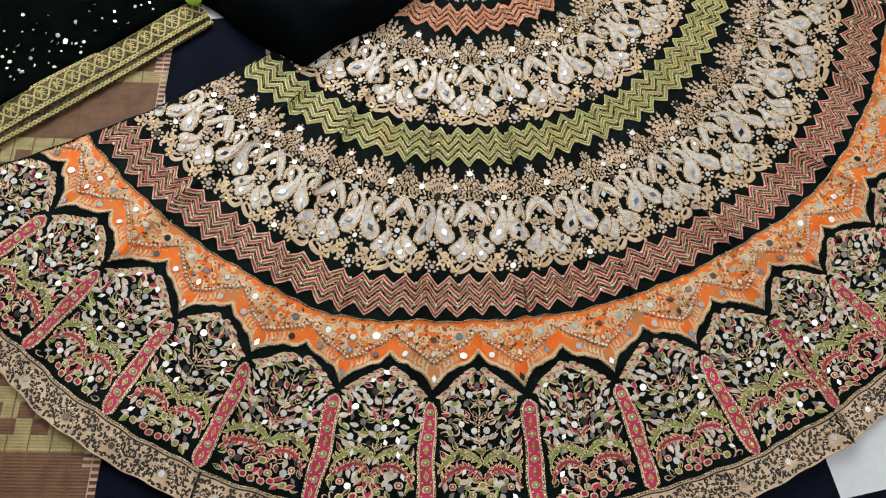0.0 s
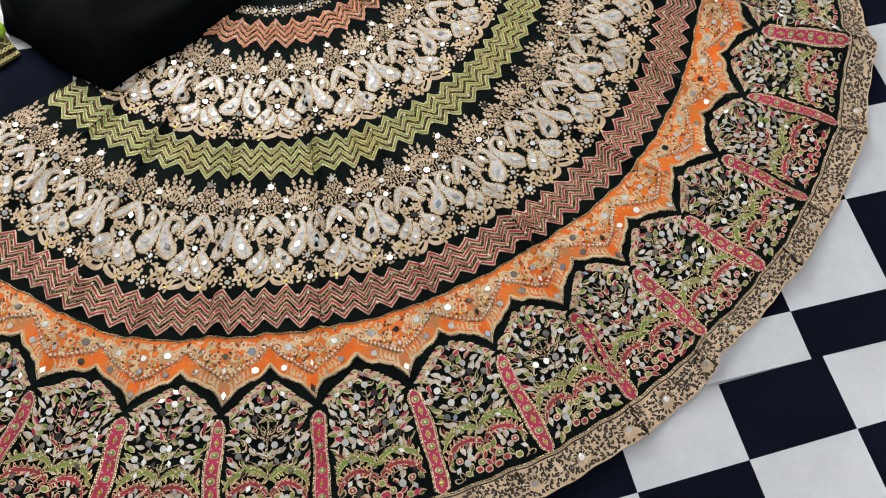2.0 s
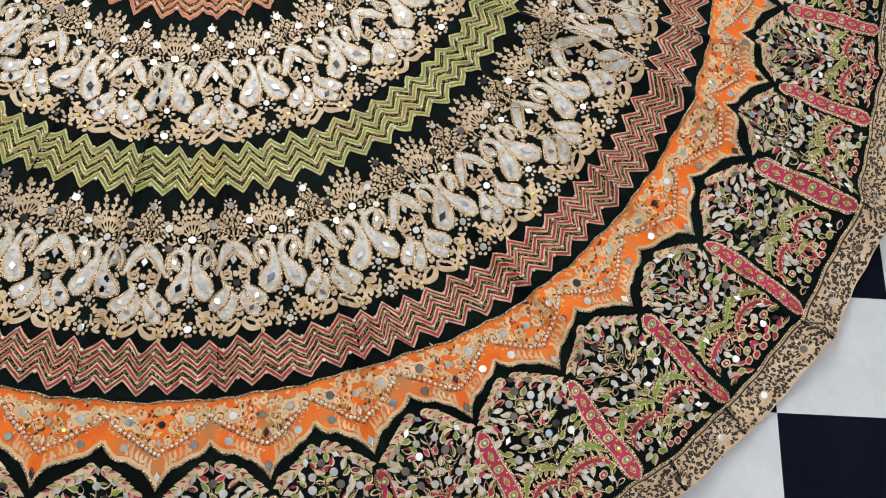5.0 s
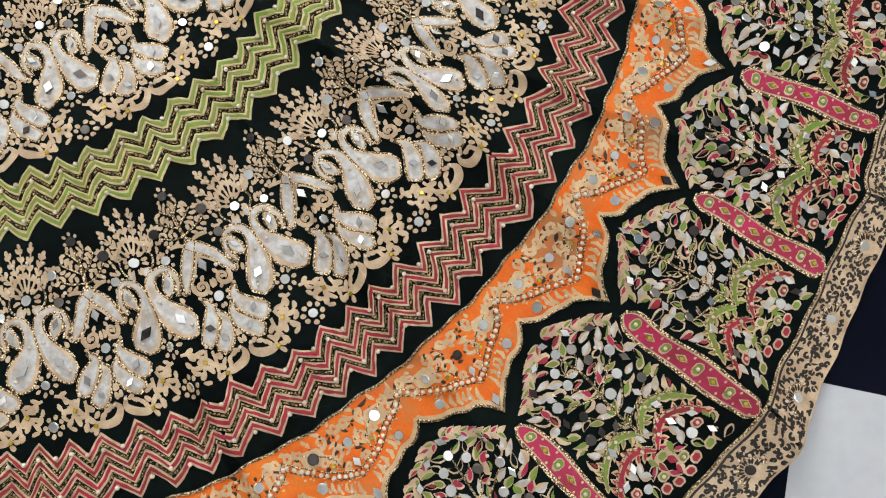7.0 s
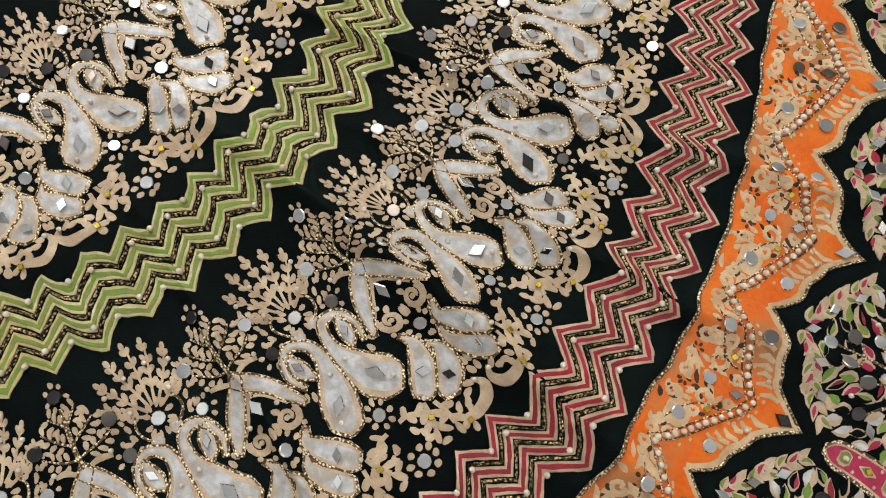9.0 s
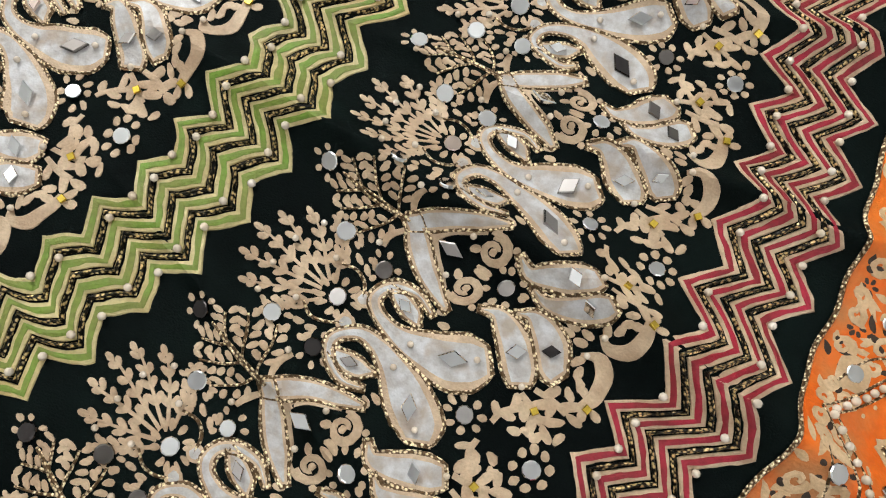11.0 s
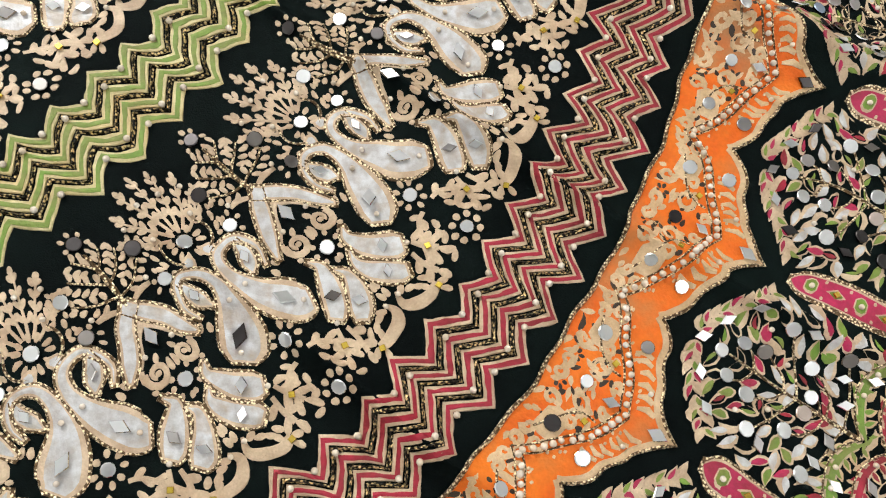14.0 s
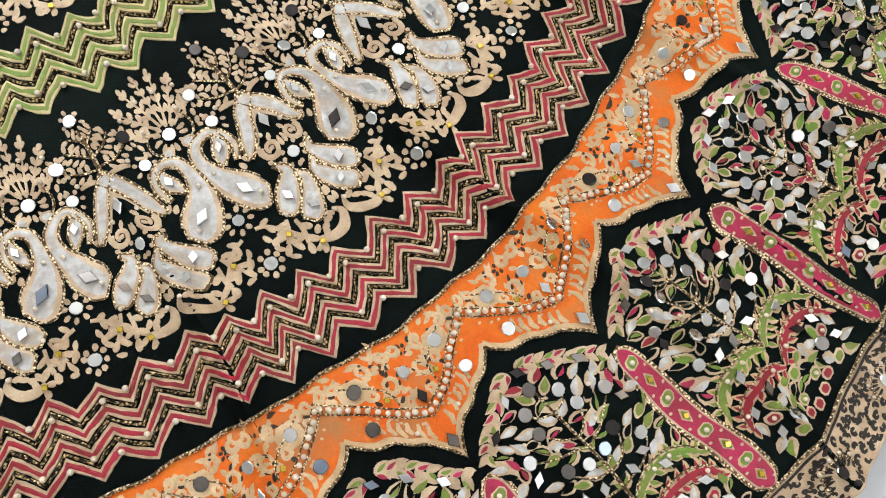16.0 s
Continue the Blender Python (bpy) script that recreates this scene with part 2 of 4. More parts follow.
class Work:
    """Needlework gathered in a flat plan of (across, out, lift), then laid on the cloth in one go."""

    def __init__(self):
        self.v, self.f, self.i, self.s, self.mats, self.n = [], [], [], [], [], 0

    def mat(self, m):
        if m not in self.mats:
            self.mats.append(m)
        return self.mats.index(m)

    def grid(self, pts, m, smooth=False):
        """pts: rows x columns x 3."""
        rows, cols = pts.shape[:2]
        b, k = self.n, self.mat(m)
        self.v.append(pts.reshape(-1, 3))
        self.n += rows * cols
        for r in range(rows - 1):
            for c in range(cols - 1):
                o = b + r * cols + c
                self.f.append((o, o + 1, o + cols + 1, o + cols))
                self.i.append(k)
                self.s.append(smooth)

    def stroke(self, ctrl, widths, m, lift=0.0008, puff=0.0006, n=0, grow=0.0):
        """A padded ribbon along a smooth line of control points with a width at each."""
        c = np.asarray(ctrl, float)
        w = np.asarray(widths, float)
        if n:
            t = np.linspace(0, len(c) - 1, n)
            j = np.clip(t.astype(int), 0, len(c) - 2)
            u = (t - j)[:, None]
            e = np.vstack([2 * c[0] - c[1], c, 2 * c[-1] - c[-2]])
            p0, p1, p2, p3 = e[j], e[j + 1], e[j + 2], e[j + 3]
            c = 0.5 * (2 * p1 + (p2 - p0) * u + (2 * p0 - 5 * p1 + 4 * p2 - p3) * u ** 2 + (3 * p1 - p0 - 3 * p2 + p3) * u ** 3)
            w = np.interp(t, np.arange(len(w)), w)
        w = np.maximum(w + grow, 0.0004) / 2
        d = np.gradient(c, axis=0)
        d /= np.maximum(np.hypot(d[:, 0], d[:, 1]), 1e-9)[:, None]
        if grow:
            c = c.copy()
            c[0] -= d[0] * grow / 2
            c[-1] += d[-1] * grow / 2
        nrm = np.stack([-d[:, 1], d[:, 0]], 1)
        one = np.ones(len(c))
        cols = [np.column_stack([c + nrm * w[:, None], one * (lift - 0.0005)]), np.column_stack([c + nrm * (w * 0.90)[:, None], one * lift]),
                np.column_stack([c, one * (lift + puff)]),
                np.column_stack([c - nrm * (w * 0.90)[:, None], one * lift]), np.column_stack([c - nrm * w[:, None], one * (lift - 0.0005)])]
        self.grid(np.stack(cols, 1), m)

    def inlay(self, ctrl, widths, n, gold=0.0022, tan=0.0014):
        """One flat patch along a smooth line: pale satin inside, a tan margin, a raised gold cord all round."""
        c = np.asarray(ctrl, float)
        t = np.linspace(0, len(c) - 1, n)
        j = np.clip(t.astype(int), 0, len(c) - 2)
        u = (t - j)[:, None]
        e = np.vstack([2 * c[0] - c[1], c, 2 * c[-1] - c[-2]])
        p0, p1, p2, p3 = e[j], e[j + 1], e[j + 2], e[j + 3]
        w = np.interp(t, np.arange(len(widths)), widths) / 2
        c = 0.5 * (2 * p1 + (p2 - p0) * u + (2 * p0 - 5 * p1 + 4 * p2 - p3) * u ** 2 + (3 * p1 - p0 - 3 * p2 + p3) * u ** 3)
        d = np.gradient(c, axis=0)
        d /= np.maximum(np.hypot(d[:, 0], d[:, 1]), 1e-9)[:, None]
        c = np.vstack([c[0] - d[0] * (gold + tan), c[0] - d[0] * tan, c, c[-1] + d[-1] * tan, c[-1] + d[-1] * (gold + tan)])
        d = np.vstack([d[0], d[0], d, d[-1], d[-1]])
        w = np.concatenate([[w[0] * 0.55, w[0] * 0.85], w, [w[-1] * 0.85, w[-1] * 0.55]])
        nrm = np.stack([-d[:, 1], d[:, 0]], 1)
        inner = np.minimum(w * 0.72, np.maximum(w - tan, w * 0.25))
        offs = (w + gold, w + gold * 0.5, w, inner, 0 * w, -inner, -w, -w - gold * 0.5, -w - gold)
        lifts = (0.0003, 0.0019, 0.0010, 0.0012, 0.0014, 0.0012, 0.0010, 0.0019, 0.0003)
        pts = np.stack([np.column_stack([c + nrm * o[:, None], np.full(len(c), l)]) for o, l in zip(offs, lifts)], 1)
        rows, cols = pts.shape[:2]
        b = self.n
        g_, t_, p_ = self.mat(M_GOLD), self.mat(M_TAN), self.mat(M_PALE)
        self.v.append(pts.reshape(-1, 3))
        self.n += rows * cols
        for r in range(rows - 1):
            for k in range(cols - 1):
                o = b + r * cols + k
                self.f.append((o, o + 1, o + cols + 1, o + cols))
                self.s.append(k in (0, 1, 6, 7))
                self.i.append(g_ if k in (0, 1, 6, 7) or r in (0, rows - 2) else t_ if k in (2, 5) or r in (1, rows - 3) else p_)

    def leaf(self, x, y, ang, length, wide, m, lift=0.0008, bend=None):
        if bend is None:
            bend = leafy.gauss(0, 0.10)
        dx, dy = math.cos(ang) * length, math.sin(ang) * length
        q = np.array((0.0, 0.22, 0.48, 0.78, 1.0))
        o = bend * 4 * q * (1 - q)
        self.stroke(np.column_stack([x + dx * q - dy * o, y + dy * q + dx * o]), (wide * 0.26, wide * 0.86, wide, wide * 0.55, 0.0004), m, lift - 0.0002, 0.0001)

    def dot(self, x, y, rad, m, lift=0.0008):
        q = np.array((-1.0, -0.6, 0.6, 1.0))
        self.stroke(np.column_stack([x + rad * q, y + 0 * q]), (rad * 0.6, rad * 1.7, rad * 1.7, rad * 0.6), m, lift, 0.0003)

    def done(self, name, place, parent, label="", kind=""):
        """place: turns (across, out) into (angle, way from the middle)."""
        p = np.vstack(self.v)
        th, r = place(p[:, 0], p[:, 1])
        inside = th > fold_edge(r) + 0.15
        f, idx, sm = self.f, self.i, self.s
        if not inside.all():
            keep = [all(inside[q] for q in face) for face in f]
            f, idx, sm = [q for q, y in zip(f, keep) if y], [q for q, y in zip(idx, keep) if y], [q for q, y in zip(sm, keep) if y]
            if not f:
                return None
        ob = link(name, lay(th, r, p[:, 2]), f, self.mats, idx, parent, label)
        ob.data.polygons.foreach_set("use_smooth", sm)
        if kind:
            ob["kind"] = kind
        return ob


def at_axis(axis):
    """Across in metres of arc at its own ring."""
    return lambda x, y: (axis + np.degrees(np.asarray(x, float) / np.asarray(y, float)), y)


rng = random.Random(7)


def disc_mesh(name, sides, rx, ry, thick, m, turn=0.0):
    me = bpy.data.meshes.new(name)
    v, f = [], []
    for k, (s, z) in enumerate(((1.0, -0.0006), (1.0, thick * 0.6), (0.88, thick))):
        for j in range(sides):
            a = turn + 2 * math.pi * j / sides
            v.append((rx * s * math.cos(a), ry * s * math.sin(a), z))
    for k in range(2):
        for j in range(sides):
            f.append((k * sides + j, k * sides + (j + 1) % sides, (k + 1) * sides + (j + 1) % sides, (k + 1) * sides + j))
    f.append(tuple(range(2 * sides, 3 * sides)))
    me.from_pydata(v, [], f)
    me.materials.append(m)
    return me


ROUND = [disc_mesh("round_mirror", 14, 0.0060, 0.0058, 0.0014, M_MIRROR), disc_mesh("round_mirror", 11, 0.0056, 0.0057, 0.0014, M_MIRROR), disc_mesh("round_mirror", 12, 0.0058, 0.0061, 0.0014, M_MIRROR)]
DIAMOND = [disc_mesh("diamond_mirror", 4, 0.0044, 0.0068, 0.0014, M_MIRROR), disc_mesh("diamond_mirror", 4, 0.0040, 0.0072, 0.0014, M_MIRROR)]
SQUARE = disc_mesh("sequin", 4, 0.0030, 0.0030, 0.0012, M_SEQUIN)
bm = bmesh.new()
bmesh.ops.create_uvsphere(bm, u_segments=8, v_segments=5, radius=0.0021)
for f_ in bm.faces:
    f_.smooth = True
PEARL = bpy.data.meshes.new("pearl")
bm.to_mesh(PEARL)
bm.free()
PEARL.materials.append(M_PEARL)


def stud(name, me, place, x, y, parent, lift=0.0016, turn=0.0, tilt=4.0, size=1.0):
    """A mirror, sequin or pearl sewn flat on the cloth, a little askew."""
    th, r = place(np.array([x]), np.array([y]))
    th, r = float(th[0]), float(r[0])
    if not fold_edge(r) + 0.5 < th < TH1 or parent is None:
        return None
    p, pe, pr = lay(th, r, lift), lay(th + 0.25, r, lift), lay(th, r + 0.004, lift)
    e1, e2 = Vector(pe - p).normalized(), Vector(pr - p).normalized()
    nz = e1.cross(e2).normalized()
    if nz.z < 0:
        nz = -nz
    m = Matrix((e1, nz.cross(e1), nz)).transposed().to_4x4()
    ob = new(name, me)
    ob.parent = parent
    ob.matrix_world = Matrix.Translation(Vector(p)) @ m @ Matrix.Rotation(rng.gauss(0, radians(tilt)), 4, "X") @ Matrix.Rotation(rng.gauss(0, radians(tilt)), 4, "Y") @ Matrix.Rotation(turn, 4, "Z") @ Matrix.Scale(size, 4)
    return ob


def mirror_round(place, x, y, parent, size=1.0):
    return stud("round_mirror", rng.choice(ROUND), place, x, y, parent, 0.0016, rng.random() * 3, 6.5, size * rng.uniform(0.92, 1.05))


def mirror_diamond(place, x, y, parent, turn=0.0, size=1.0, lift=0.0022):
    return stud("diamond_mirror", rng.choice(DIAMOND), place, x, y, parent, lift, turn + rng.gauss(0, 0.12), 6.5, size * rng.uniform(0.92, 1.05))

# ---- the room ----
def box(name, x0, y0, z0, x1, y1, z1, m, kind="structure", label=""):
    b = bmesh.new()
    bmesh.ops.create_cube(b, size=1)
    bmesh.ops.scale(b, vec=(x1 - x0, y1 - y0, z1 - z0), verts=b.verts)
    bmesh.ops.translate(b, vec=((x0 + x1) / 2, (y0 + y1) / 2, (z0 + z1) / 2), verts=b.verts)
    ob = part(name, b, m, None)
    return tagged(ob, label, "", "", kind)


XA, XB, YA, YB, ZC = -1.9, 3.0, -1.7, 3.2, 2.7
box("wall_north", XA - 0.15, YB, -0.2, XB + 0.15, YB + 0.15, ZC, M_WALL, label="plain cream painted wall")
box("wall_south", XA - 0.15, YA - 0.15, -0.2, XB + 0.15, YA, ZC, M_WALL, label="plain cream painted wall")
box("wall_east", XB, YA, -0.2, XB + 0.15, YB, ZC, M_WALL, label="plain cream painted wall")
box("wall_west", XA - 0.15, YA, -0.2, XA, YB, ZC, M_WALL, label="plain cream painted wall")
box("ceiling", XA - 0.15, YA - 0.15, ZC, XB + 0.15, YB + 0.15, ZC + 0.1, M_CEIL, label="plain white ceiling")
floor = box("floor", XA - 0.15, YA - 0.15, -0.2, XB + 0.15, YB + 0.15, -0.0095, M_WHITE, label="vinyl floor of black and white squares")

# ---- the skirt ----
skirt = thing("lehenga_skirt", "bottle green embroidered lehenga skirt spread flat on floor", "skirt")

# cloth: one draped sheet with a turned underside
NT, RR = 1100, np.concatenate([[0.170, 0.178], np.linspace(0.19, HEM - 0.004, 150), [HEM - 0.001, HEM]])
th = np.linspace(TH0, TH1, NT + 1)
gt, gr = np.meshgrid(th, RR, indexing="ij")
gt = fold_edge(gr) + (gt - TH0) / (TH1 - TH0) * (TH1 - fold_edge(gr))
top = lay(gt, gr)
top[:, -1, 2] -= 0.001
v = top.reshape(-1, 3)
W = len(RR)
f = [(i * W + j, i * W + j + 1, (i + 1) * W + j + 1, (i + 1) * W + j) for i in range(NT) for j in range(W - 1)]
base = len(v)
rim = [i * W + W - 1 for i in range(NT + 1)] + [NT * W + j for j in range(W - 2, -1, -1)] + [i * W for i in range(NT - 1, -1, -1)] + list(range(1, W - 1))
under = v[rim].copy()
under[:, 2] = -0.003
v = np.vstack([v, under])
f += [(rim[k], base + k, base + (k + 1) % len(rim), rim[(k + 1) % len(rim)]) for k in range(len(rim))]
link("cloth", v, f, [M_CLOTH], None, skirt, "dark bottle green silk cloth", smooth=True)


# ---- zigzag bands ----
def zigzag_band(name, r_in, r_out, period, phase, ground, stripe, label, pearls_from, pearls_to, pull=((0,), (0,))):
    """Four printed stripes with a black and gold cord between each pair."""
    band = tagged(new(name), "", "")
    band.parent = skirt
    band["label"] = label
    amp = 0.0185
    teeth = int((TH1 - TH0) / period) + 1
    unit = (r_out - r_in - amp) / 15
    sub = 4

    ragged = np.random.default_rng(5)

    def zig(u):
        w = np.abs(((u / period) % 1.0) * 2 - 1)
        return amp * w

    us = np.arange(0, teeth * 2 * sub + 1) * period / (2 * sub)
    ths = TH0 + 0.4 + us
    ths = ths[ths < TH1 - 0.3]
    us = ths - TH0 - 0.4 + phase
    # keep the corners sharp by snapping to half periods
    us = np.round(us / (period / (2 * sub))) * period / (2 * sub)
    ths = us - phase + TH0 + 0.4
    ok = (ths > TH0 + 0.2) & (ths < TH1 - 0.2)
    us, ths = us[ok], ths[ok]
    ths = ths + np.interp(ths, *pull)
    wob = 0.0012 * np.sin(ths * 1.7) + 0.0014 * np.sin(ths * 0.63 + 1)

    def strip(nm, a, b, m, lift, puff, lab=""):
        w = Work()
        cols = []
        z = zig(us)
        for q, l in ((0.0, lift - 0.0012), (0.10, lift), (0.5, lift + puff), (0.90, lift), (1.0, lift - 0.0012)):
            rag = ragged.normal(0, 0.00042, len(us)) if q in (0.10, 0.90) else 0.0
            cols.append(np.column_stack([ths + ragged.normal(0, 0.02, len(us)), r_in + a * unit + (b - a) * unit * q + z + wob + rag, np.full(len(us), l)]))
        w.grid(np.stack(cols, 1), m)
        w.done(nm, lambda x, y: (x, y), band, lab)

    for k in range(4):
        strip("ground_stripe", 4 * k - 0.20, 4 * k + 2.60, ground, 0.0007, 0.0002)
        strip("colour_stripe", 4 * k + 0.55, 4 * k + 1.85, stripe, 0.0011, 0.0002)
        if k < 3:
            strip("gold_cord", 4 * k + 2.80, 4 * k + 3.60, M_DKGOLD, 0.0012, 0.0016, "black and gold beaded cord")
    # pearls at the corners
    rest_v, rest_f, n = [], [], 0
    pv = np.array([p.co[:] for p in PEARL.vertices])
    pf = [tuple(p.vertices) for p in PEARL.polygons]
    for j, (row, half) in enumerate(((-0.2, 0.0), (4.4, 0.5), (9.6, 0.0), (14.6, 0.5))):
        k = 0
        while True:
            u = (k + half) * period
            a = u - phase + TH0 + 0.4
            a += float(np.interp(a, *pull))
            k += 1
            if a > TH1 - 0.5:
                break
            if a < fold_edge(r_in + 0.04) + 0.8 or (k * 7 + j * 3) % 11 == 0:
                continue
            z = amp * (1.0 if half == 0.0 else 0.0)
            r = r_in + row * unit + z
            if pearls_from < a < pearls_to:
                stud("pearl", PEARL, lambda x, y: (x, y), a, r, band, 0.0026, size=1.25)
            else:
                p = lay(a, r, 0.0026)
                rest_v.append(pv * 1.25 + p)
                rest_f += [tuple(i + n for i in q) for q in pf]
                n += len(pv)
    if rest_v:
        ob = link("pearl_row", np.vstack(rest_v), rest_f, [M_PEARL], None, band, "", True)
        ob["kind"] = "stuff"


zigzag_band("zigzag_band", 0.789, 0.866, 2.59, 0.9, M_TAN, M_ROSE, "rose red and tan zigzag band with gold cord", -75, -12,
            ((-67, -62, -57, -51.5, -41, -33.5, -28.3, -23, -18, -10), (2.6, 2.0, 1.7, 1.6, 1.25, 0.95, 0.6, 0.5, 1.5, 2.1)))
zigzag_band("zigzag_band", 0.501, 0.583, 3.86, 1.2, M_STRAW, M_GREEN, "green and straw zigzag band with gold cord", -100, -15, ((-90, -60, -25, -18, -8), (-0.3, -0.9, -1.1, -1.4, -0.3)))
zigzag_band("zigzag_band", 0.222, 0.290, 8.4, 2.0, M_PEACH, M_CORAL, "coral and peach zigzag band with gold cord", -130, 0)


# ---- paisley rings ----
def flower(w, x, y, n, r0, ln, wd, m, half=None):
    for k in range(n):
        a = 2 * math.pi * k / n + 0.3 if half is None else half[0] + (half[1] - half[0]) * k / (n - 1)
        w.leaf(x + r0 * 0.88 * math.cos(a), y + r0 * 0.88 * math.sin(a), a, ln * 1.12, wd * 1.15, m)


def curl(x, y, rad, start, turns, side, n=12):
    """Points of a spiral that winds inwards."""
    out = []
    for k in range(n):
        t = k / (n - 1)
        a = start + side * t * turns * 2 * math.pi
        q = rad * (1 - 0.72 * t)
        out.append((x + q * math.cos(a), y + q * math.sin(a)))
    return out


def padded(pieces, name, ctrl, widths, n):
    """A pale satin patch with a tan rim and a thin gold beaded outline."""
    w = Work()
    pieces.append((name, w))
    w.inlay(ctrl, widths, n)


def bud(w, x, y, ang, length, wide, m, lift=0.0008):
    """A petal with a round end."""
    q = np.array((0.0, 0.18, 0.5, 0.85, 1.0))
    o = leafy.gauss(0, 0.10) * 4 * q * (1 - q)
    dx, dy = math.cos(ang) * length, math.sin(ang) * length
    wide *= 1.18
    w.stroke(np.column_stack([x + dx * q - dy * o, y + dy * q + dx * o]), (wide * 0.30, wide * 0.70, wide, wide * 0.80, wide * 0.30), m, lift - 0.0002, 0.0001)


def petals(w, x, y, n, r0, ln, wd, m, start=0.3, sweep=None):
    """Loose petals round a middle."""
    for k in range(n):
        a = start + (2 * math.pi * k / n if sweep is None else sweep * k / (n - 1)) + rng.gauss(0, 0.05)
        bud(w, x + r0 * math.cos(a), y + r0 * math.sin(a), a, ln * rng.uniform(0.88, 1.12), wd, m)


def spray(w, s, pts, lobes, m, wide=0.0050):
    """A stem with broad lobes, as on an oak leaf: (place along it, side, length) of each."""
    c = [(s * x, y) for x, y in pts]
    w.stroke(c, np.linspace(0.0030, 0.0040, len(c)), m, 0.0007, 0.0001, 9)
    for t, side, ln in lobes:
        t *= len(c) - 1
        i = min(int(t), len(c) - 2)
        px, py = c[i][0] + (c[i + 1][0] - c[i][0]) * (t - i), c[i][1] + (c[i + 1][1] - c[i][1]) * (t - i)
        a = math.atan2(c[i + 1][1] - c[i][1], c[i + 1][0] - c[i][0]) + s * side * rng.uniform(0.75, 1.05)
        bud(w, px, py, a, ln * rng.uniform(1.0, 1.25), wide * rng.uniform(0.85, 1.1), m)


def paisley_motif(axis, gap, shift):
    """One bouquet with its two back to back paisleys, four drops and half a heart on either side. gap: half the cell, in metres."""
    w = Work()
    pieces = []
    k = gap / 0.0672
    g = 0.0672
    up = -math.pi / 2

    def place(x, y):
        x, y = np.asarray(x, float), np.asarray(y, float)
        return axis + np.degrees(x * k / (0.70 + shift)), y + shift

    for s in (-1, 1):
        def P(*pts):
            return [(s * x + j(), y + j()) for x, y in pts]

        def turn(a):
            return a if s > 0 else math.pi - a

        j = lambda: rng.gauss(0, 0.0004)
        # big paisley: hook, neck, round body
        padded(pieces, "paisley", P((0.0310, 0.6900), (0.0350, 0.6800), (0.0320, 0.6680), (0.0245, 0.6610), (0.0155, 0.6615), (0.0085, 0.6680), (0.0058, 0.6790), (0.0075, 0.6910), (0.0120, 0.7030), (0.0175, 0.7145), (0.0238, 0.7235), (0.0288, 0.7285)),
               (0.0022, 0.0042, 0.0052, 0.0056, 0.0062, 0.0072, 0.0092, 0.0145, 0.0225, 0.0280, 0.0270, 0.0180), 32)
        padded(pieces, "hook_leaf", P((0.0270, 0.6670), (0.0258, 0.6745), (0.0228, 0.6820), (0.0195, 0.6880)), (0.0050, 0.0110, 0.0110, 0.0035), 12)
        for x, y, a in ((0.0330, 0.6935, 0.9), (0.0285, 0.6965, 1.2)):
            bud(w, s * x, y, turn(a), 0.0070, 0.0042, M_TAN)
        # two drops that lean towards the axis
        padded(pieces, "drop", P((0.0505, 0.7135), (0.0535, 0.7200), (0.0490, 0.7290), (0.0430, 0.7370), (0.0365, 0.7440), (0.0322, 0.7478)), (0.0026, 0.0075, 0.0135, 0.0172, 0.0172, 0.0120), 18)
        padded(pieces, "drop", P((0.0590, 0.7275), (0.0620, 0.7340), (0.0590, 0.7430), (0.0535, 0.7515), (0.0475, 0.7580), (0.0440, 0.7612)), (0.0024, 0.0070, 0.0122, 0.0156, 0.0156, 0.0110), 18)
        # half of the heart: an arm, its spiral and the tan corner by the tip
        padded(pieces, "heart_half", P((g + 0.0030, 0.6520), (g - 0.0080, 0.6625), (g - 0.0165, 0.6735), (g - 0.0225, 0.6845), (g - 0.0285, 0.6960)), (0.0080, 0.0125, 0.0110, 0.0095, 0.0040), 16)
        w.stroke(P((g + 0.0010, 0.6665), (g - 0.0085, 0.6730), (g - 0.0145, 0.6820), (g - 0.0195, 0.6905)), (0.0060, 0.0070, 0.0056, 0.0040), M_TAN, 0.0007, 0.0001, 10)
        w.stroke([(s * a, b) for a, b in curl(g - 0.0125, 0.6990, 0.0088, math.pi + 0.5, 1.25, -1, 15)], np.linspace(0.0056, 0.0028, 15), M_TAN, 0.0010, 0.0002)
        w.dot(s * (g - 0.0118), 0.6992, 0.0022, M_TAN, 0.0011)
        w.stroke(P((g - 0.0255, 0.6860), (g - 0.0235, 0.6930), (g - 0.0195, 0.6950)), (0.0030, 0.0052, 0.0046), M_TAN, 0.0009, 0.0001, 7)
        bud(w, s * (g - 0.0015), 0.6955, turn(math.pi / 2), 0.0090, 0.0040, M_TAN)
        bud(w, s * (g - 0.0060), 0.6880, turn(2.2), 0.0062, 0.0040, M_TAN)
        for x, y in ((0.0145, 0.7130), (0.0195, 0.7085), (0.0120, 0.7200)):
            w.dot(s * (g - x), y, 0.0021, M_TAN)
        petals(w, s * g, 0.7140, 4, 0.0076, 0.0042, 0.0034, M_TAN, turn(math.pi * 0.55), s * 2.2)
        # the fan over the heart: stem, side stems with petals, mirror blossoms
        w.stroke(P((g - 0.0004, 0.6520), (g - 0.0010, 0.6300), (g - 0.0002, 0.6060)), (0.0026, 0.0022, 0.0018), M_GOLD, 0.0011, 0.0006, 10)
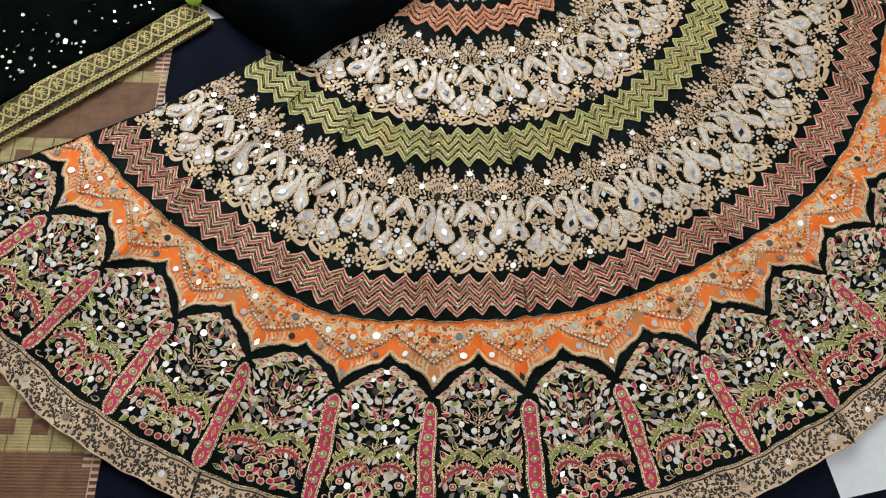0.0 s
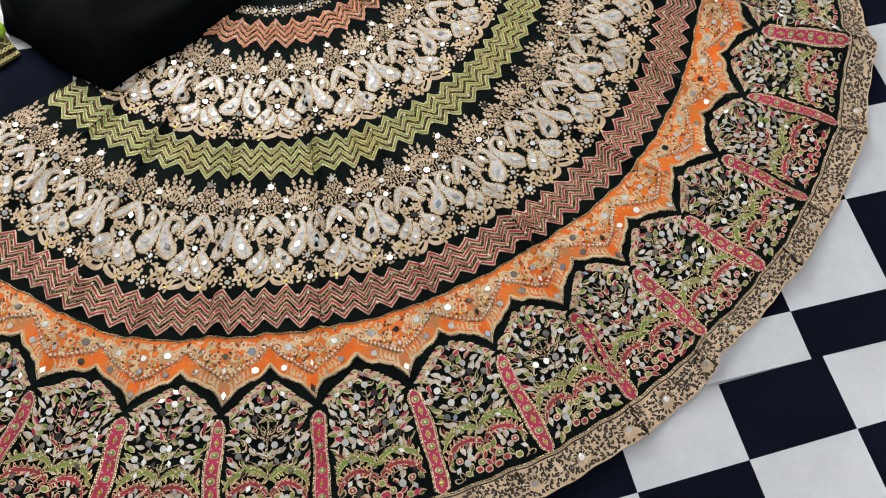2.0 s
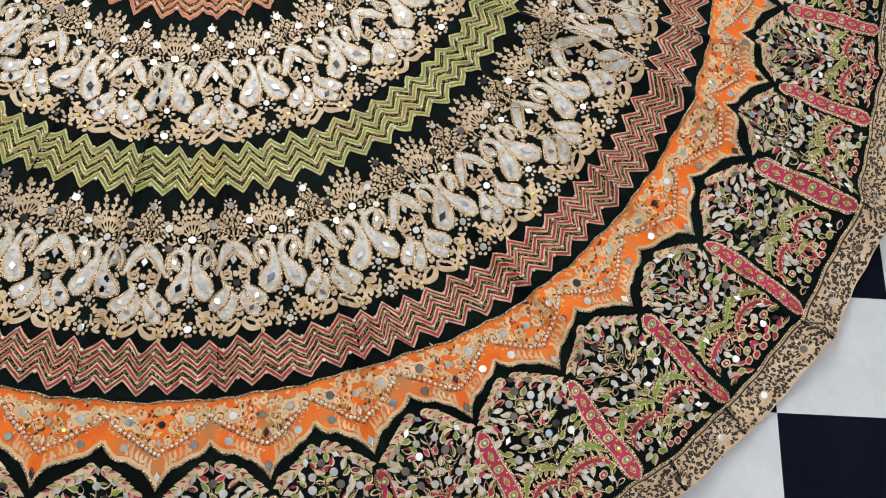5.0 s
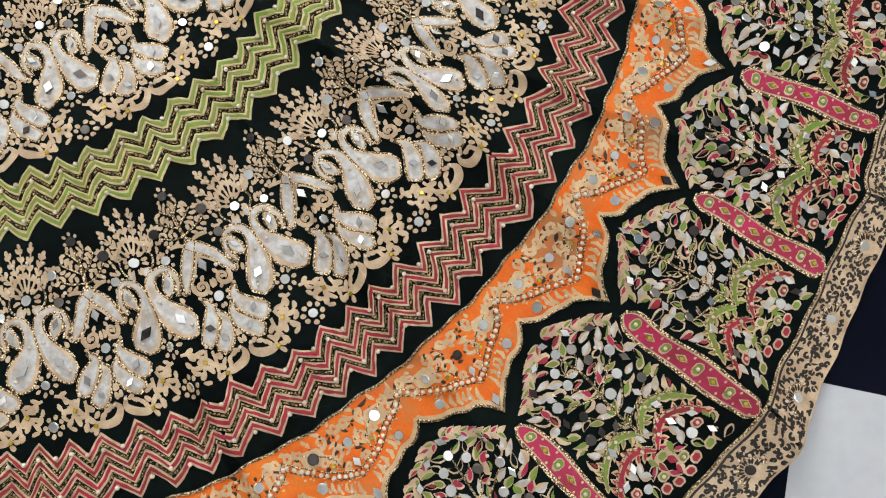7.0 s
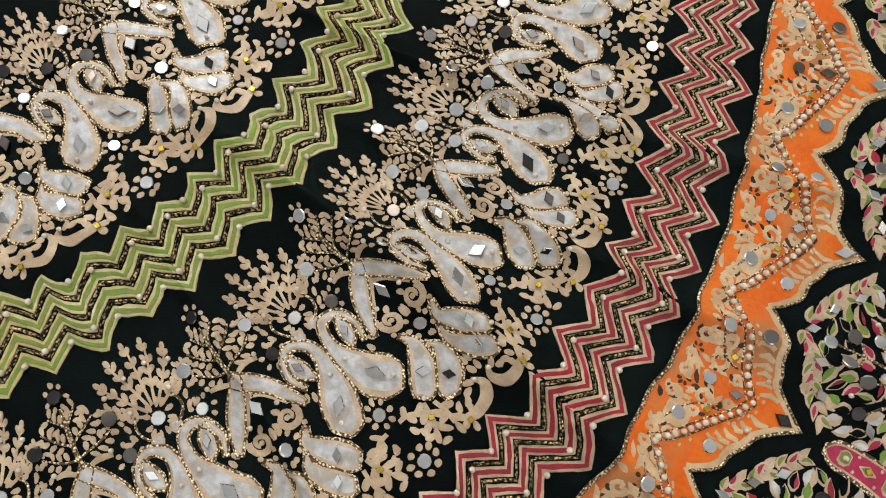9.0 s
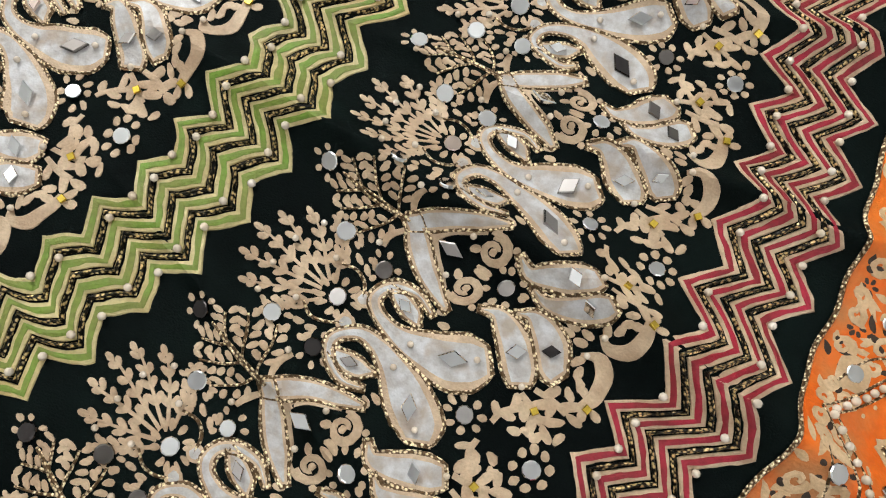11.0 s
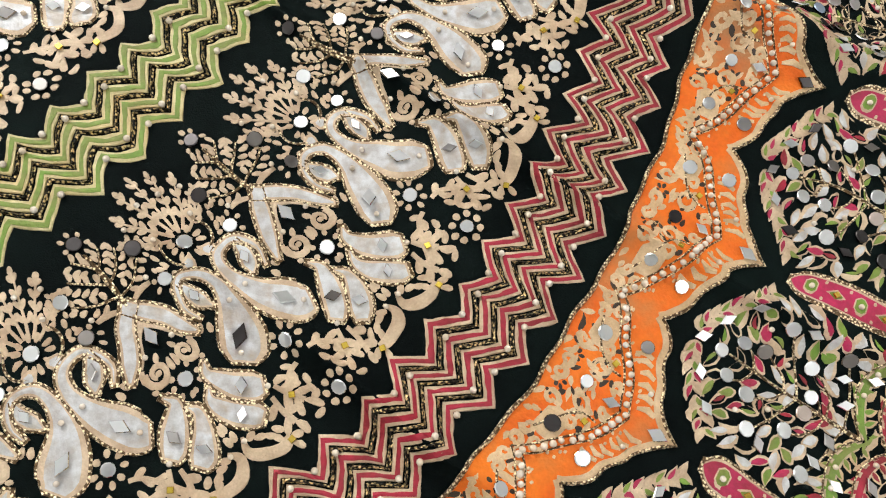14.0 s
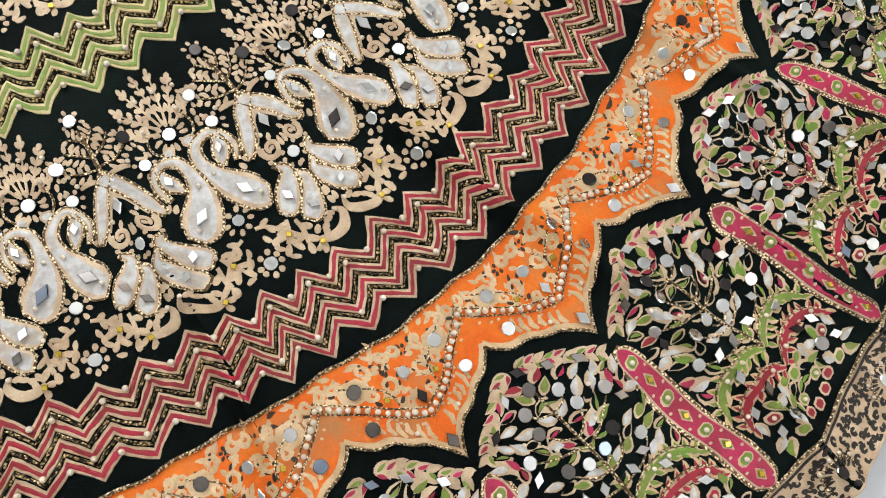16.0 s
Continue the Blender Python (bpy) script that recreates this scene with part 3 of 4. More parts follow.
        for px, py, a0, ln, n in ((g - 0.0010, 0.6440, up - 1.15, 0.0300, 4), (g - 0.0010, 0.6330, up - 0.85, 0.0270, 4), (g - 0.0006, 0.6200, up - 0.70, 0.0180, 3)):
            ex, ey = px + ln * math.cos(a0), py + ln * math.sin(a0)
            w.stroke(P((px, py), ((px + ex) / 2 + 0.0020, (py + ey) / 2 + 0.0022), (ex, ey)), (0.0018, 0.0018, 0.0014), M_GOLD, 0.0010, 0.0004, 7)
            for q in range(1, n + 1):
                t = q / (n + 0.4)
                for d in (-0.95, 0.95):
                    bud(w, s * (px + ln * t * math.cos(a0) + 0.0020 * math.cos(a0 + d)), py + ln * t * math.sin(a0) + 0.0020 * math.sin(a0 + d) + 0.0016 * math.sin(math.pi * t), turn(a0 + d), 0.0066, 0.0037, M_TAN)
        petals(w, s * (g - 0.0317), 0.6260, 8, 0.0070, 0.0048, 0.0032, M_TAN)
        petals(w, s * g, 0.5960, 4, 0.0070, 0.0046, 0.0034, M_TAN, turn(up), -s * 2.7)
        petals(w, s * (g - 0.0340), 0.6560, 7, 0.0070, 0.0046, 0.0032, M_TAN, 0.9)
        w.stroke(P((g - 0.0230, 0.6490), (g - 0.0150, 0.6475), (g - 0.0055, 0.6520)), (0.0030, 0.0050, 0.0030), M_TAN, 0.0008, 0.0001, 7)
        # bouquet over the round blossom
        for a, ln in ((0.0, 0.0460), (0.30, 0.0455), (0.64, 0.0400), (1.02, 0.0320))[0 if s > 0 else 1:]:
            a0, r0 = up + s * a, 0.0085
            px, py = r0 * math.cos(a0), 0.6430 + r0 * math.sin(a0)
            w.stroke([(px, py), (px + ln * 0.5 * math.cos(a0), py + ln * 0.5 * math.sin(a0)), (px + ln * math.cos(a0 + 0.03 * s), py + ln * math.sin(a0 + 0.03 * s))], (0.0026, 0.0022, 0.0016), M_TAN, 0.0007, 0.0001, 6)
            for q in range(1, 5):
                t = (q + 0.25) / 4.7
                for d in (-0.62, 0.62):
                    bud(w, px + ln * t * math.cos(a0), py + ln * t * math.sin(a0), a0 + d, 0.0084 * (1.15 - 0.35 * t), 0.0040, M_TAN)
            bud(w, px + ln * math.cos(a0), py + ln * math.sin(a0), a0, 0.0070, 0.0042, M_TAN)
        w.stroke(P((0.0100, 0.6570), (0.0180, 0.6510), (0.0210, 0.6420), (0.0170, 0.6330)), (0.0018, 0.0024, 0.0024, 0.0016), M_GOLD, 0.0010, 0.0006, 10)
        w.dot(s * 0.0098, 0.6570, 0.0058, M_TAN, 0.0009)
        w.dot(s * 0.0098, 0.6570, 0.0036, M_PALE, 0.0013)
        for x, y, a in ((0.0240, 0.6500, -0.9), (0.0265, 0.6430, -1.2), (0.0235, 0.6350, -1.5), (0.0285, 0.6500, -0.4)):
            bud(w, s * x, y, turn(a), 0.0068, 0.0038, M_TAN)
        # broad leaf sprays and crescent under the drops
        spray(w, s, ((0.0060, 0.7480), (0.0130, 0.7500), (0.0200, 0.7560)), ((0.25, -1, 0.0075), (0.45, 1, 0.0080), (0.75, -1, 0.0085), (0.95, 0, 0.0080)), M_TAN, 0.0044)
        spray(w, s, ((0.0275, 0.7520), (0.0245, 0.7610), (0.0200, 0.7700)), ((0.25, 1, 0.0100), (0.4, -1, 0.0105), (0.65, 1, 0.0115), (0.75, -1, 0.0110), (1.0, 0.1, 0.0090)), M_TAN)
        spray(w, s, ((0.0330, 0.7560), (0.0335, 0.7660), (0.0320, 0.7760)), ((0.25, -1, 0.0085), (0.5, 1, 0.0080), (0.7, -1, 0.0100), (1.0, 0.0, 0.0085)), M_TAN)
        for x, y, a in ((0.0080, 0.7560, 1.2), (0.0115, 0.7620, 1.5), (0.0150, 0.7800, 0.3), (0.0100, 0.7680, 0.6)):
            bud(w, s * x, y, turn(a), 0.0075, 0.0040, M_TAN)
        w.stroke(P((0.0605, 0.7640), (0.0640, 0.7720), (0.0575, 0.7800), (0.0480, 0.7828), (0.0390, 0.7800)), (0.0022, 0.0066, 0.0086, 0.0080, 0.0050), M_TAN, 0.0008, 0.0001, 16)
        for x, y, a in ((0.0390, 0.7800, 2.6), (0.0410, 0.7840, 2.0), (0.0560, 0.7690, 2.9), (0.0500, 0.7700, 2.4), (0.0440, 0.7690, 2.2), (0.0470, 0.7730, 1.9), (0.0530, 0.7650, 0.4), (0.0640, 0.7560, 1.4), (0.0655, 0.7480, 1.6)):
            bud(w, s * x, y, turn(a), 0.0072, 0.0042, M_TAN)
    # blossoms on the axis
    petals(w, 0, 0.6450, 11, 0.0078, 0.0072, 0.0036, M_TAN)
    petals(w, 0, 0.7350, 8, 0.0066, 0.0050, 0.0036, M_TAN)
    petals(w, 0, 0.7765, 8, 0.0066, 0.0046, 0.0044, M_TAN)
    ob = new("paisley_motif")
    ob.parent = skirt
    ob["label"] = "pale satin paisleys in gold outline with tan leaves"
    if w.done("foliage", place, ob, "tan printed leaves and sprigs", "stuff") is None:
        bpy.data.objects.remove(ob)
        return None
    for nm, pw in pieces:
        pw.done(nm, place, ob)
    for s in (-1, 1):
        mirror_diamond(place, s * 0.0185, 0.7150, ob, s * 0.7, 1.25, 0.0026)
        mirror_diamond(place, s * 0.0415, 0.7385, ob, s * 0.7, 0.95, 0.0026)
        mirror_diamond(place, s * 0.0520, 0.7530, ob, s * 0.7, 0.90, 0.0026)
        mirror_diamond(place, s * 0.0243, 0.6765, ob, -s * 0.4, 0.85, 0.0026)
        mirror_round(place, s * (g - 0.0317), 0.6260, ob, 1.0)
        mirror_round(place, s * (g - 0.0340), 0.6560, ob, 0.95)
        stud("sequin", SQUARE, place, s * 0.0400, 0.7820, ob, 0.0020, rng.random())
        stud("sequin", SQUARE, place, s * 0.0235, 0.7630, ob, 0.0020, rng.random())
        for x, y in ((0.0080, 0.6930), (0.0262, 0.7245), (0.0180, 0.6290), (0.0100, 0.6050), (0.0300, 0.6120), (0.0300, 0.7500), (0.0545, 0.6860), (0.0610, 0.7665), (0.0440, 0.6460)):
            stud("pearl", PEARL, place, s * x, y, ob, 0.0028)
    mirror_round(place, 0, 0.6450, ob, 1.0)
    mirror_round(place, 0, 0.7350, ob, 0.9)
    mirror_round(place, 0, 0.7765, ob, 0.95)
    mirror_round(place, g, 0.7140, ob, 0.95)
    mirror_round(place, g, 0.5960, ob, 1.0)
    mirror_diamond(place, g, 0.6790, ob, 0.0, 1.2)
    return ob


for k in range(-4, 13):
    a, b = heart_angle(k), heart_angle(k + 1)
    if b > TH1 - 0.5:
        continue
    paisley_motif((a + b) / 2, radians(b - a) / 2 * 0.70, 0.0)
for k in range(-2, 8):
    a, b = -112.8 + 18.8 * k, -112.8 + 18.8 * (k + 1)
    if a < TH0 + 0.5 or b > TH1 - 0.5:
        continue
    paisley_motif((a + b) / 2, radians(b - a) / 2 * 0.413, -0.290)


# ---- orange scalloped band ----
def scallop(k):
    """The orange cloth from one arch top to the next, with its point between them."""
    a0, tip, a1 = (tip_angle(k - 1) + tip_angle(k)) / 2, tip_angle(k), (tip_angle(k) + tip_angle(k + 1)) / 2
    if a1 > TH1 - 0.3:
        return
    half = radians(8.55 / 2) * 0.94

    def place(x, y):
        q = np.asarray(x, float) / half
        return np.where(q < 0, tip + q * (tip - a0), tip + q * (a1 - tip)), np.asarray(y, float)

    def edge(q):
        s = np.clip(np.abs(q), 0, 1)          # 0 at the point, 1 at the arch top
        return np.interp(s, (0, 0.05, 0.12, 0.3, 0.5, 0.7, 0.85, 0.95, 1.0), (0.986, 0.977, 0.970, 0.958, 0.9505, 0.945, 0.940, 0.933, 0.926)) + 0.0011 * np.sin(s * 19)

    w = Work()
    qs = np.linspace(-1, 1, 49)
    e = edge(qs)
    rows = []
    for t in np.linspace(0, 1, 9):
        rows.append(np.column_stack([qs * half, 0.8725 + (e - 0.8725) * t, np.full(len(qs), 0.0006)]))
    w.grid(np.stack(rows, 1), M_ORANGE, True)
    # tan rim and gold edge along the scallop, gold cord along the top
    for off, wd, m, l, pf in ((-0.0030, 0.0058, M_CREAM, 0.0010, 0.0003), (0.0004, 0.0026, M_GOLD, 0.0014, 0.0012)):
        w.stroke(np.column_stack([qs * half, e + off]), np.full(len(qs), wd), m, l, pf)
    w.stroke(np.column_stack([qs * half, np.full(len(qs), 0.8720)]), np.full(len(qs), 0.0032), M_GOLD, 0.0016, 0.0016)
    # gold lines on both sides of the chain of pearls
    ch = lambda q: 0.889 + 0.052 * np.power(np.clip(1 - np.abs(q), 0, 1), 0.82)
    for off in (-0.0042, 0.0042):
        w.stroke(np.column_stack([qs * half, ch(qs) + off]), np.full(len(qs), 0.0017), M_GOLD, 0.0010, 0.0006)
    for s in (-1, 1):
        # fringe of strokes between the chain and the rim
        for j in range(6):
            q = s * (0.13 + 0.088 * j + rng.gauss(0, 0.008))
            c0, c1 = float(ch(q)) + 0.0075, float(edge(q)) - 0.0075
            if c1 - c0 > 0.003:
                w.stroke([(q * half, c0 + rng.uniform(0, 0.003)), (q * half + s * 0.0028, (c0 + c1) / 2), (q * half + s * 0.0012, c1 - rng.uniform(0, 0.003))], (0.0022, 0.0046, 0.0030), M_CREAM, 0.0010, 0.0001)
        # swirls above the chain
        for x, y, rad, st, d in ((0.016, 0.905, 0.0090, 0.5, 1), (0.058, 0.897, 0.0070, 2.6, -1), (0.030, 0.9060, 0.0060, 4.0, 1), (0.009, 0.9250, 0.0050, 2.0, -1), (0.027, 0.8855, 0.0065, 1.2, 1), (0.052, 0.8870, 0.0050, 5.0, 1), (0.006, 0.8830, 0.0060, 3.3, -1), (0.064, 0.8840, 0.0055, 0.4, 1)):
            w.stroke([(s * a, b) for a, b in curl(x, y, rad, st, 1.1, d, 11)], np.linspace(0.0056, 0.0026, 11), M_CREAM, 0.0010, 0.0003)
        w.dot(s * 0.0400, 0.8970, 0.0120, M_CREAM, 0.0009)
        petals(w, s * 0.0400, 0.8970, 7, 0.0066, 0.0040, 0.0030, M_DARK)
        petals(w, s * 0.0130, 0.8860, 6, 0.0018, 0.0040, 0.0030, M_DARK)
        for x, y, a in ((0.058, 0.8900, 0.4), (0.024, 0.8790, 2.0), (0.031, 0.9110, 1.0), (0.012, 0.9180, 2.4)):
            bud(w, s * x, y, a, 0.0055, 0.0032, M_DARK, 0.0013)
        for _ in range(46):
            x, y = rng.uniform(0.003, 0.066), rng.uniform(0.877, 0.935)
            if y > float(ch(x / half)) - 0.008 or math.hypot(x - 0.04, y - 0.8970) < 0.014:
                continue
            w.leaf(s * x, y, rng.uniform(0, 6.28), rng.uniform(0.006, 0.013), 0.0048, M_CREAM if rng.random() < 0.86 else M_DARK, 0.0009)
        for _ in range(10):
            q = rng.uniform(0.05, 0.95)
            w.dot(s * q * half, float(ch(q)) + rng.uniform(0.006, 0.012), 0.0014, M_CREAM, 0.0009)
        for x, y in ((0.007, 0.9035), (0.0105, 0.9100), (0.0145, 0.8985), (0.0185, 0.9055)):
            w.leaf(s * x, y, 0.8 * s, 0.0055, 0.0030, M_DARK, 0.0013)
        # gold arc from the cord towards the point
        w.stroke([(s * 0.0500, 0.889), (s * 0.0270, 0.901), (s * 0.0190, 0.9120), (s * 0.0180, 0.9220)], (0.0018,) * 4, M_GOLD, 0.0011, 0.0007, 10)
    ob = w.done("scallop", place, skirt, "orange scallop with gold edge and pearl chain")
    if ob is None:
        return
    for j in range(25):
        q = -0.97 + 1.94 * j / 24
        stud("pearl", PEARL, place, q * half, float(ch(q)) + rng.gauss(0, 0.0005), ob, 0.0028, size=rng.uniform(1.1, 1.35))
    for s in (-1, 1):
        mirror_round(place, s * 0.0400, 0.8970, ob)
        mirror_round(place, s * 0.0460, 0.9300, ob)
        stud("pearl", PEARL, place, s * 0.020, 0.9480, ob, 0.0026)
        stud("sequin", SQUARE, place, s * 0.0235, 0.914, ob, 0.0018, 0.4)
    mirror_round(place, 0, 0.9030, ob, 0.9)
    mirror_diamond(place, 0, 0.9270, ob)
    mirror_diamond(place, 0, 0.9690, ob, 0.0, 1.2)


for k in range(-8, 18):
    scallop(k)


# ---- arched flower panels, red bars and hem border ----
ARCH_ROUND = ((0.0, 0.979), (0.014, 0.994), (0.027, 1.046), (0.0085, 1.054), (0.0430, 1.066), (0.034, 1.143), (0.018, 1.012), (0.041, 1.022))
ARCH_DIAMOND = ((0.0, 0.962), (0.022, 0.974), (0.043, 0.990), (0.046, 1.036), (0.013, 1.078), (0.037, 1.094), (0.030, 1.118), (0.050, 1.126), (0.052, 1.152), (0.030, 1.072))


def arch_panel(k):
    axis = (tip_angle(k) + tip_angle(k + 1)) / 2
    if axis + 4.3 > TH1:
        return
    place = at_axis(axis)
    w = Work()
    taken = [(x, y, 0.0065) for x, y in ARCH_ROUND] + [(x, y, 0.0060) for x, y in ARCH_DIAMOND]

    def top(x):
        return 0.954 + 0.047 * (abs(x) / 0.064) ** 1.35

    # stem and branches
    w.stroke([(0, 0.985), (0.001, 1.02), (-0.001, 1.06), (0, 1.100)], (0.0018, 0.0026, 0.0030, 0.0034), M_GOLD, 0.0013, 0.0010, 14)
    for s in (-1, 1):
        for pts in (((0, 1.008), (0.010, 1.004), (0.014, 0.998)), ((0, 1.070), (0.014, 1.066), (0.023, 1.056), (0.027, 1.050)), ((0, 1.085), (0.022, 1.080), (0.036, 1.074), (0.042, 1.070)),
                    ((0, 1.064), (0.005, 1.062), (0.008, 1.058)), ((0, 1.035), (0.011, 1.028), (0.018, 1.016)), ((0, 1.045), (0.022, 1.036), (0.038, 1.026))):
            w.stroke([(s * x, y) for x, y in pts], (0.0020, 0.0018, 0.0016, 0.0014)[:len(pts)], M_GOLD, 0.0010, 0.0007, 9)
        # garland of leaves along the arch
        for j in range(9):
            x = 0.004 + 0.0066 * j
            y = top(x) + 0.002
            a = math.atan2(top(x + 0.002) - top(x), 0.002)
            for d in (-0.55, 0.55):
                aa = a + d
                w.leaf(s * x, y, aa if s > 0 else math.pi - aa, 0.0130, 0.0072, M_TAN)
                w.leaf(s * (x + 0.0022 * math.cos(aa)), y + 0.0022 * math.sin(aa), aa if s > 0 else math.pi - aa, 0.0085, 0.0036, (M_GREEN, M_PINK, M_TAN)[(j + (d > 0)) % 3], 0.0011)
        # two toothed garlands, green over rose
        for dy, m in ((0.0, M_GREEN), (0.022, M_ROSE)):
            pts = [(0.001, 1.104 + dy), (0.012, 1.094 + dy), (0.026, 1.089 + dy), (0.042, 1.092 + dy), (0.055, 1.101 + dy), (0.0625, 1.112 + dy)]
            pts = [(s * x, y) for x, y in pts]
            w.stroke(pts, (0.004, 0.008, 0.0090, 0.0090, 0.008, 0.004), M_TAN, 0.0006, 0.0001, 20)
            w.stroke(pts, (0.002, 0.0046, 0.0052, 0.0052, 0.0046, 0.002), m, 0.0009, 0.0002, 20)
            for j in range(9):
                t = (j + 0.5) / 9 * 5
                i = int(t)
                px = pts[i][0] + (pts[i + 1][0] - pts[i][0]) * (t - i)
                py = pts[i][1] + (pts[i + 1][1] - pts[i][1]) * (t - i)
                for up_, yy in ((0.75, 0.002), (-0.55, -0.002)):
                    aa = math.pi / 2 * (1 if up_ > 0 else -1) - s * (up_ + leafy.gauss(0, 0.15))
                    w.leaf(px, py + yy, aa, 0.0105, 0.0058, M_CREAM, 0.0006)
                    w.leaf(px, py + yy, aa, 0.0078, 0.0034, m, 0.0010)
            w.stroke([(x, y - 0.0055) for x, y in pts], (0.0016,) * 6, M_GOLD, 0.0011, 0.0007, 20)
            for x, y in pts[1:5]:
                taken.append((abs(x), y, 0.0085))
        # small round blossoms under the garlands
        for x, y, m in ((0.0135, 1.150, M_GREEN), (0.0, 1.134, M_GREEN), (0.0215, 1.160, M_ROSE), (0.046, 1.138, M_ROSE), (0.040, 1.162, M_GREEN), (0.008, 1.165, M_ROSE)):
            if x == 0.0 and s < 0:
                continue
            w.dot(s * x, y, 0.0062, M_TAN)
            w.dot(s * x, y, 0.0042, m, 0.0012)
            taken.append((x, y, 0.006))
    ob = w.done("arch_panel", place, skirt, "arched flower panel with garlands, leaves and mirrors")
    # leaves with coloured hearts, packed into what is left, alike on both sides
    tries, put = 0, 0
    local = random.Random(31 + k % 3)
    while tries < 3200 and put < 54:
        tries += 1
        x, y = local.uniform(0.003, 0.061), local.uniform(0.966, 1.168)
        if y < top(x) + 0.014 or any(math.hypot(x - a, y - b) < c + 0.0040 for a, b, c in taken):
            continue
        taken.append((x, y, 0.0046))
        put += 1
        up = math.atan2(-0.6 - 2 * (1.09 - y), 0.9) if y < 1.09 else local.uniform(0.2, 2.6)
        up += local.gauss(0, 0.5)
        ln, wd = local.uniform(0.0135, 0.0180), local.uniform(0.0074, 0.0094)
        m = local.choice((M_PINK, M_GREEN, M_PALE, M_CLOTH, M_PALE, M_GREEN, M_ROSE))
        for s in (-1, 1):
            a = (up if s > 0 else math.pi - up) + rng.gauss(0, 0.12)
            bx, by = s * x - math.cos(a) * ln / 2, y - math.sin(a) * ln / 2
            ca, sa = math.cos(a), math.sin(a)
            lf = Work()
            lf.leaf(bx, by, a, ln, wd, M_TAN)
            if m is M_PALE:
                lf.leaf(bx + ca * ln * 0.10, by + sa * ln * 0.10, a, ln * 0.80, wd * 0.72, M_PALE, 0.0012)
            else:
                lf.leaf(bx + ca * ln * 0.14, by + sa * ln * 0.14, a, ln * 0.78, wd * 0.70, m if put % 2 else M_CLOTH, 0.0010)
                lf.leaf(bx + ca * ln * 0.18 - sa * wd * 0.08, by + sa * ln * 0.18 + ca * wd * 0.08, a, ln * 0.58, wd * 0.40, m, 0.0013)
            lf.done("leaf", place, ob)
    if ob is None:
        return
    for x, y in ARCH_ROUND:
        for s in (-1, 1):
            if x or s > 0:
                mirror_round(place, s * x + rng.gauss(0, 0.0012), y + rng.gauss(0, 0.0012), ob)
    for x, y in ARCH_DIAMOND:
        for s in (-1, 1):
            if x or s > 0:
                mirror_diamond(place, s * x + rng.gauss(0, 0.0012), y + rng.gauss(0, 0.0012), ob, s * rng.uniform(0.2, 1.0), 1.0, 0.0018)
    for x, y in ((0.026, 1.089), (0.042, 1.092), (0.012, 1.116), (0.055, 1.123), (0.020, 1.030), (0.033, 1.009), (0.0135, 1.150), (0.046, 1.138)):
        for s in (-1, 1):
            stud("pearl", PEARL, place, s * x, y, ob, 0.0022)


def red_bar(k):
    """The narrow upright bar between two arches."""
    axis = tip_angle(k)
    if axis + 1.5 > TH1:
        return
    place = at_axis(axis)
    w = Work()
    ys = np.array((1.009, 1.014, 1.024, 1.06, 1.10, 1.14, 1.166, 1.1735, 1.177))
    wd = np.array((0.004, 0.015, 0.0215, 0.0225, 0.023, 0.0235, 0.022, 0.014, 0.004))
    ctrl = np.column_stack([0 * ys, ys])
    w.stroke(ctrl, wd, M_GOLD, 0.0007, 0.0002, 30, 0.0046)
    w.stroke(ctrl, wd, M_TAN, 0.0010, 0.0001, 30)
    w.stroke(ctrl, wd - 0.003, M_PINK, 0.0012, 0.0002, 30)
    for j in range(8):
        y = 1.024 + 0.0195 * j
        if j % 2 == 0:
            w.dot(0, y, 0.0066, M_TAN, 0.0014)
            w.dot(0.0006, y, 0.0050, M_GREEN, 0.0018)
        else:
            w.stroke([(0, y - 0.0075), (0, y), (0, y + 0.0075)], (0.0008, 0.0098, 0.0008), M_TAN, 0.0014, 0.0001)
            w.stroke([(0, y - 0.005), (0, y), (0, y + 0.005)], (0.0008, 0.0066, 0.0008), M_GREEN, 0.0018, 0.0001)
        for s in (-1, 1):
            w.dot(s * 0.0068, y + 0.0097, 0.0014, M_TAN, 0.0016)
    ob = w.done("red_bar", place, skirt, "magenta bar with gold edge and green lozenges")
    if ob is None:
        return
    for j in range(8):
        y = 1.024 + 0.0195 * j
        if j % 2 == 0:
            stud("pearl", PEARL, place, 0, y, ob, 0.0030, size=1.1)
        else:
            stud("sequin", SQUARE, place, 0, y, ob, 0.0026, 0.1)


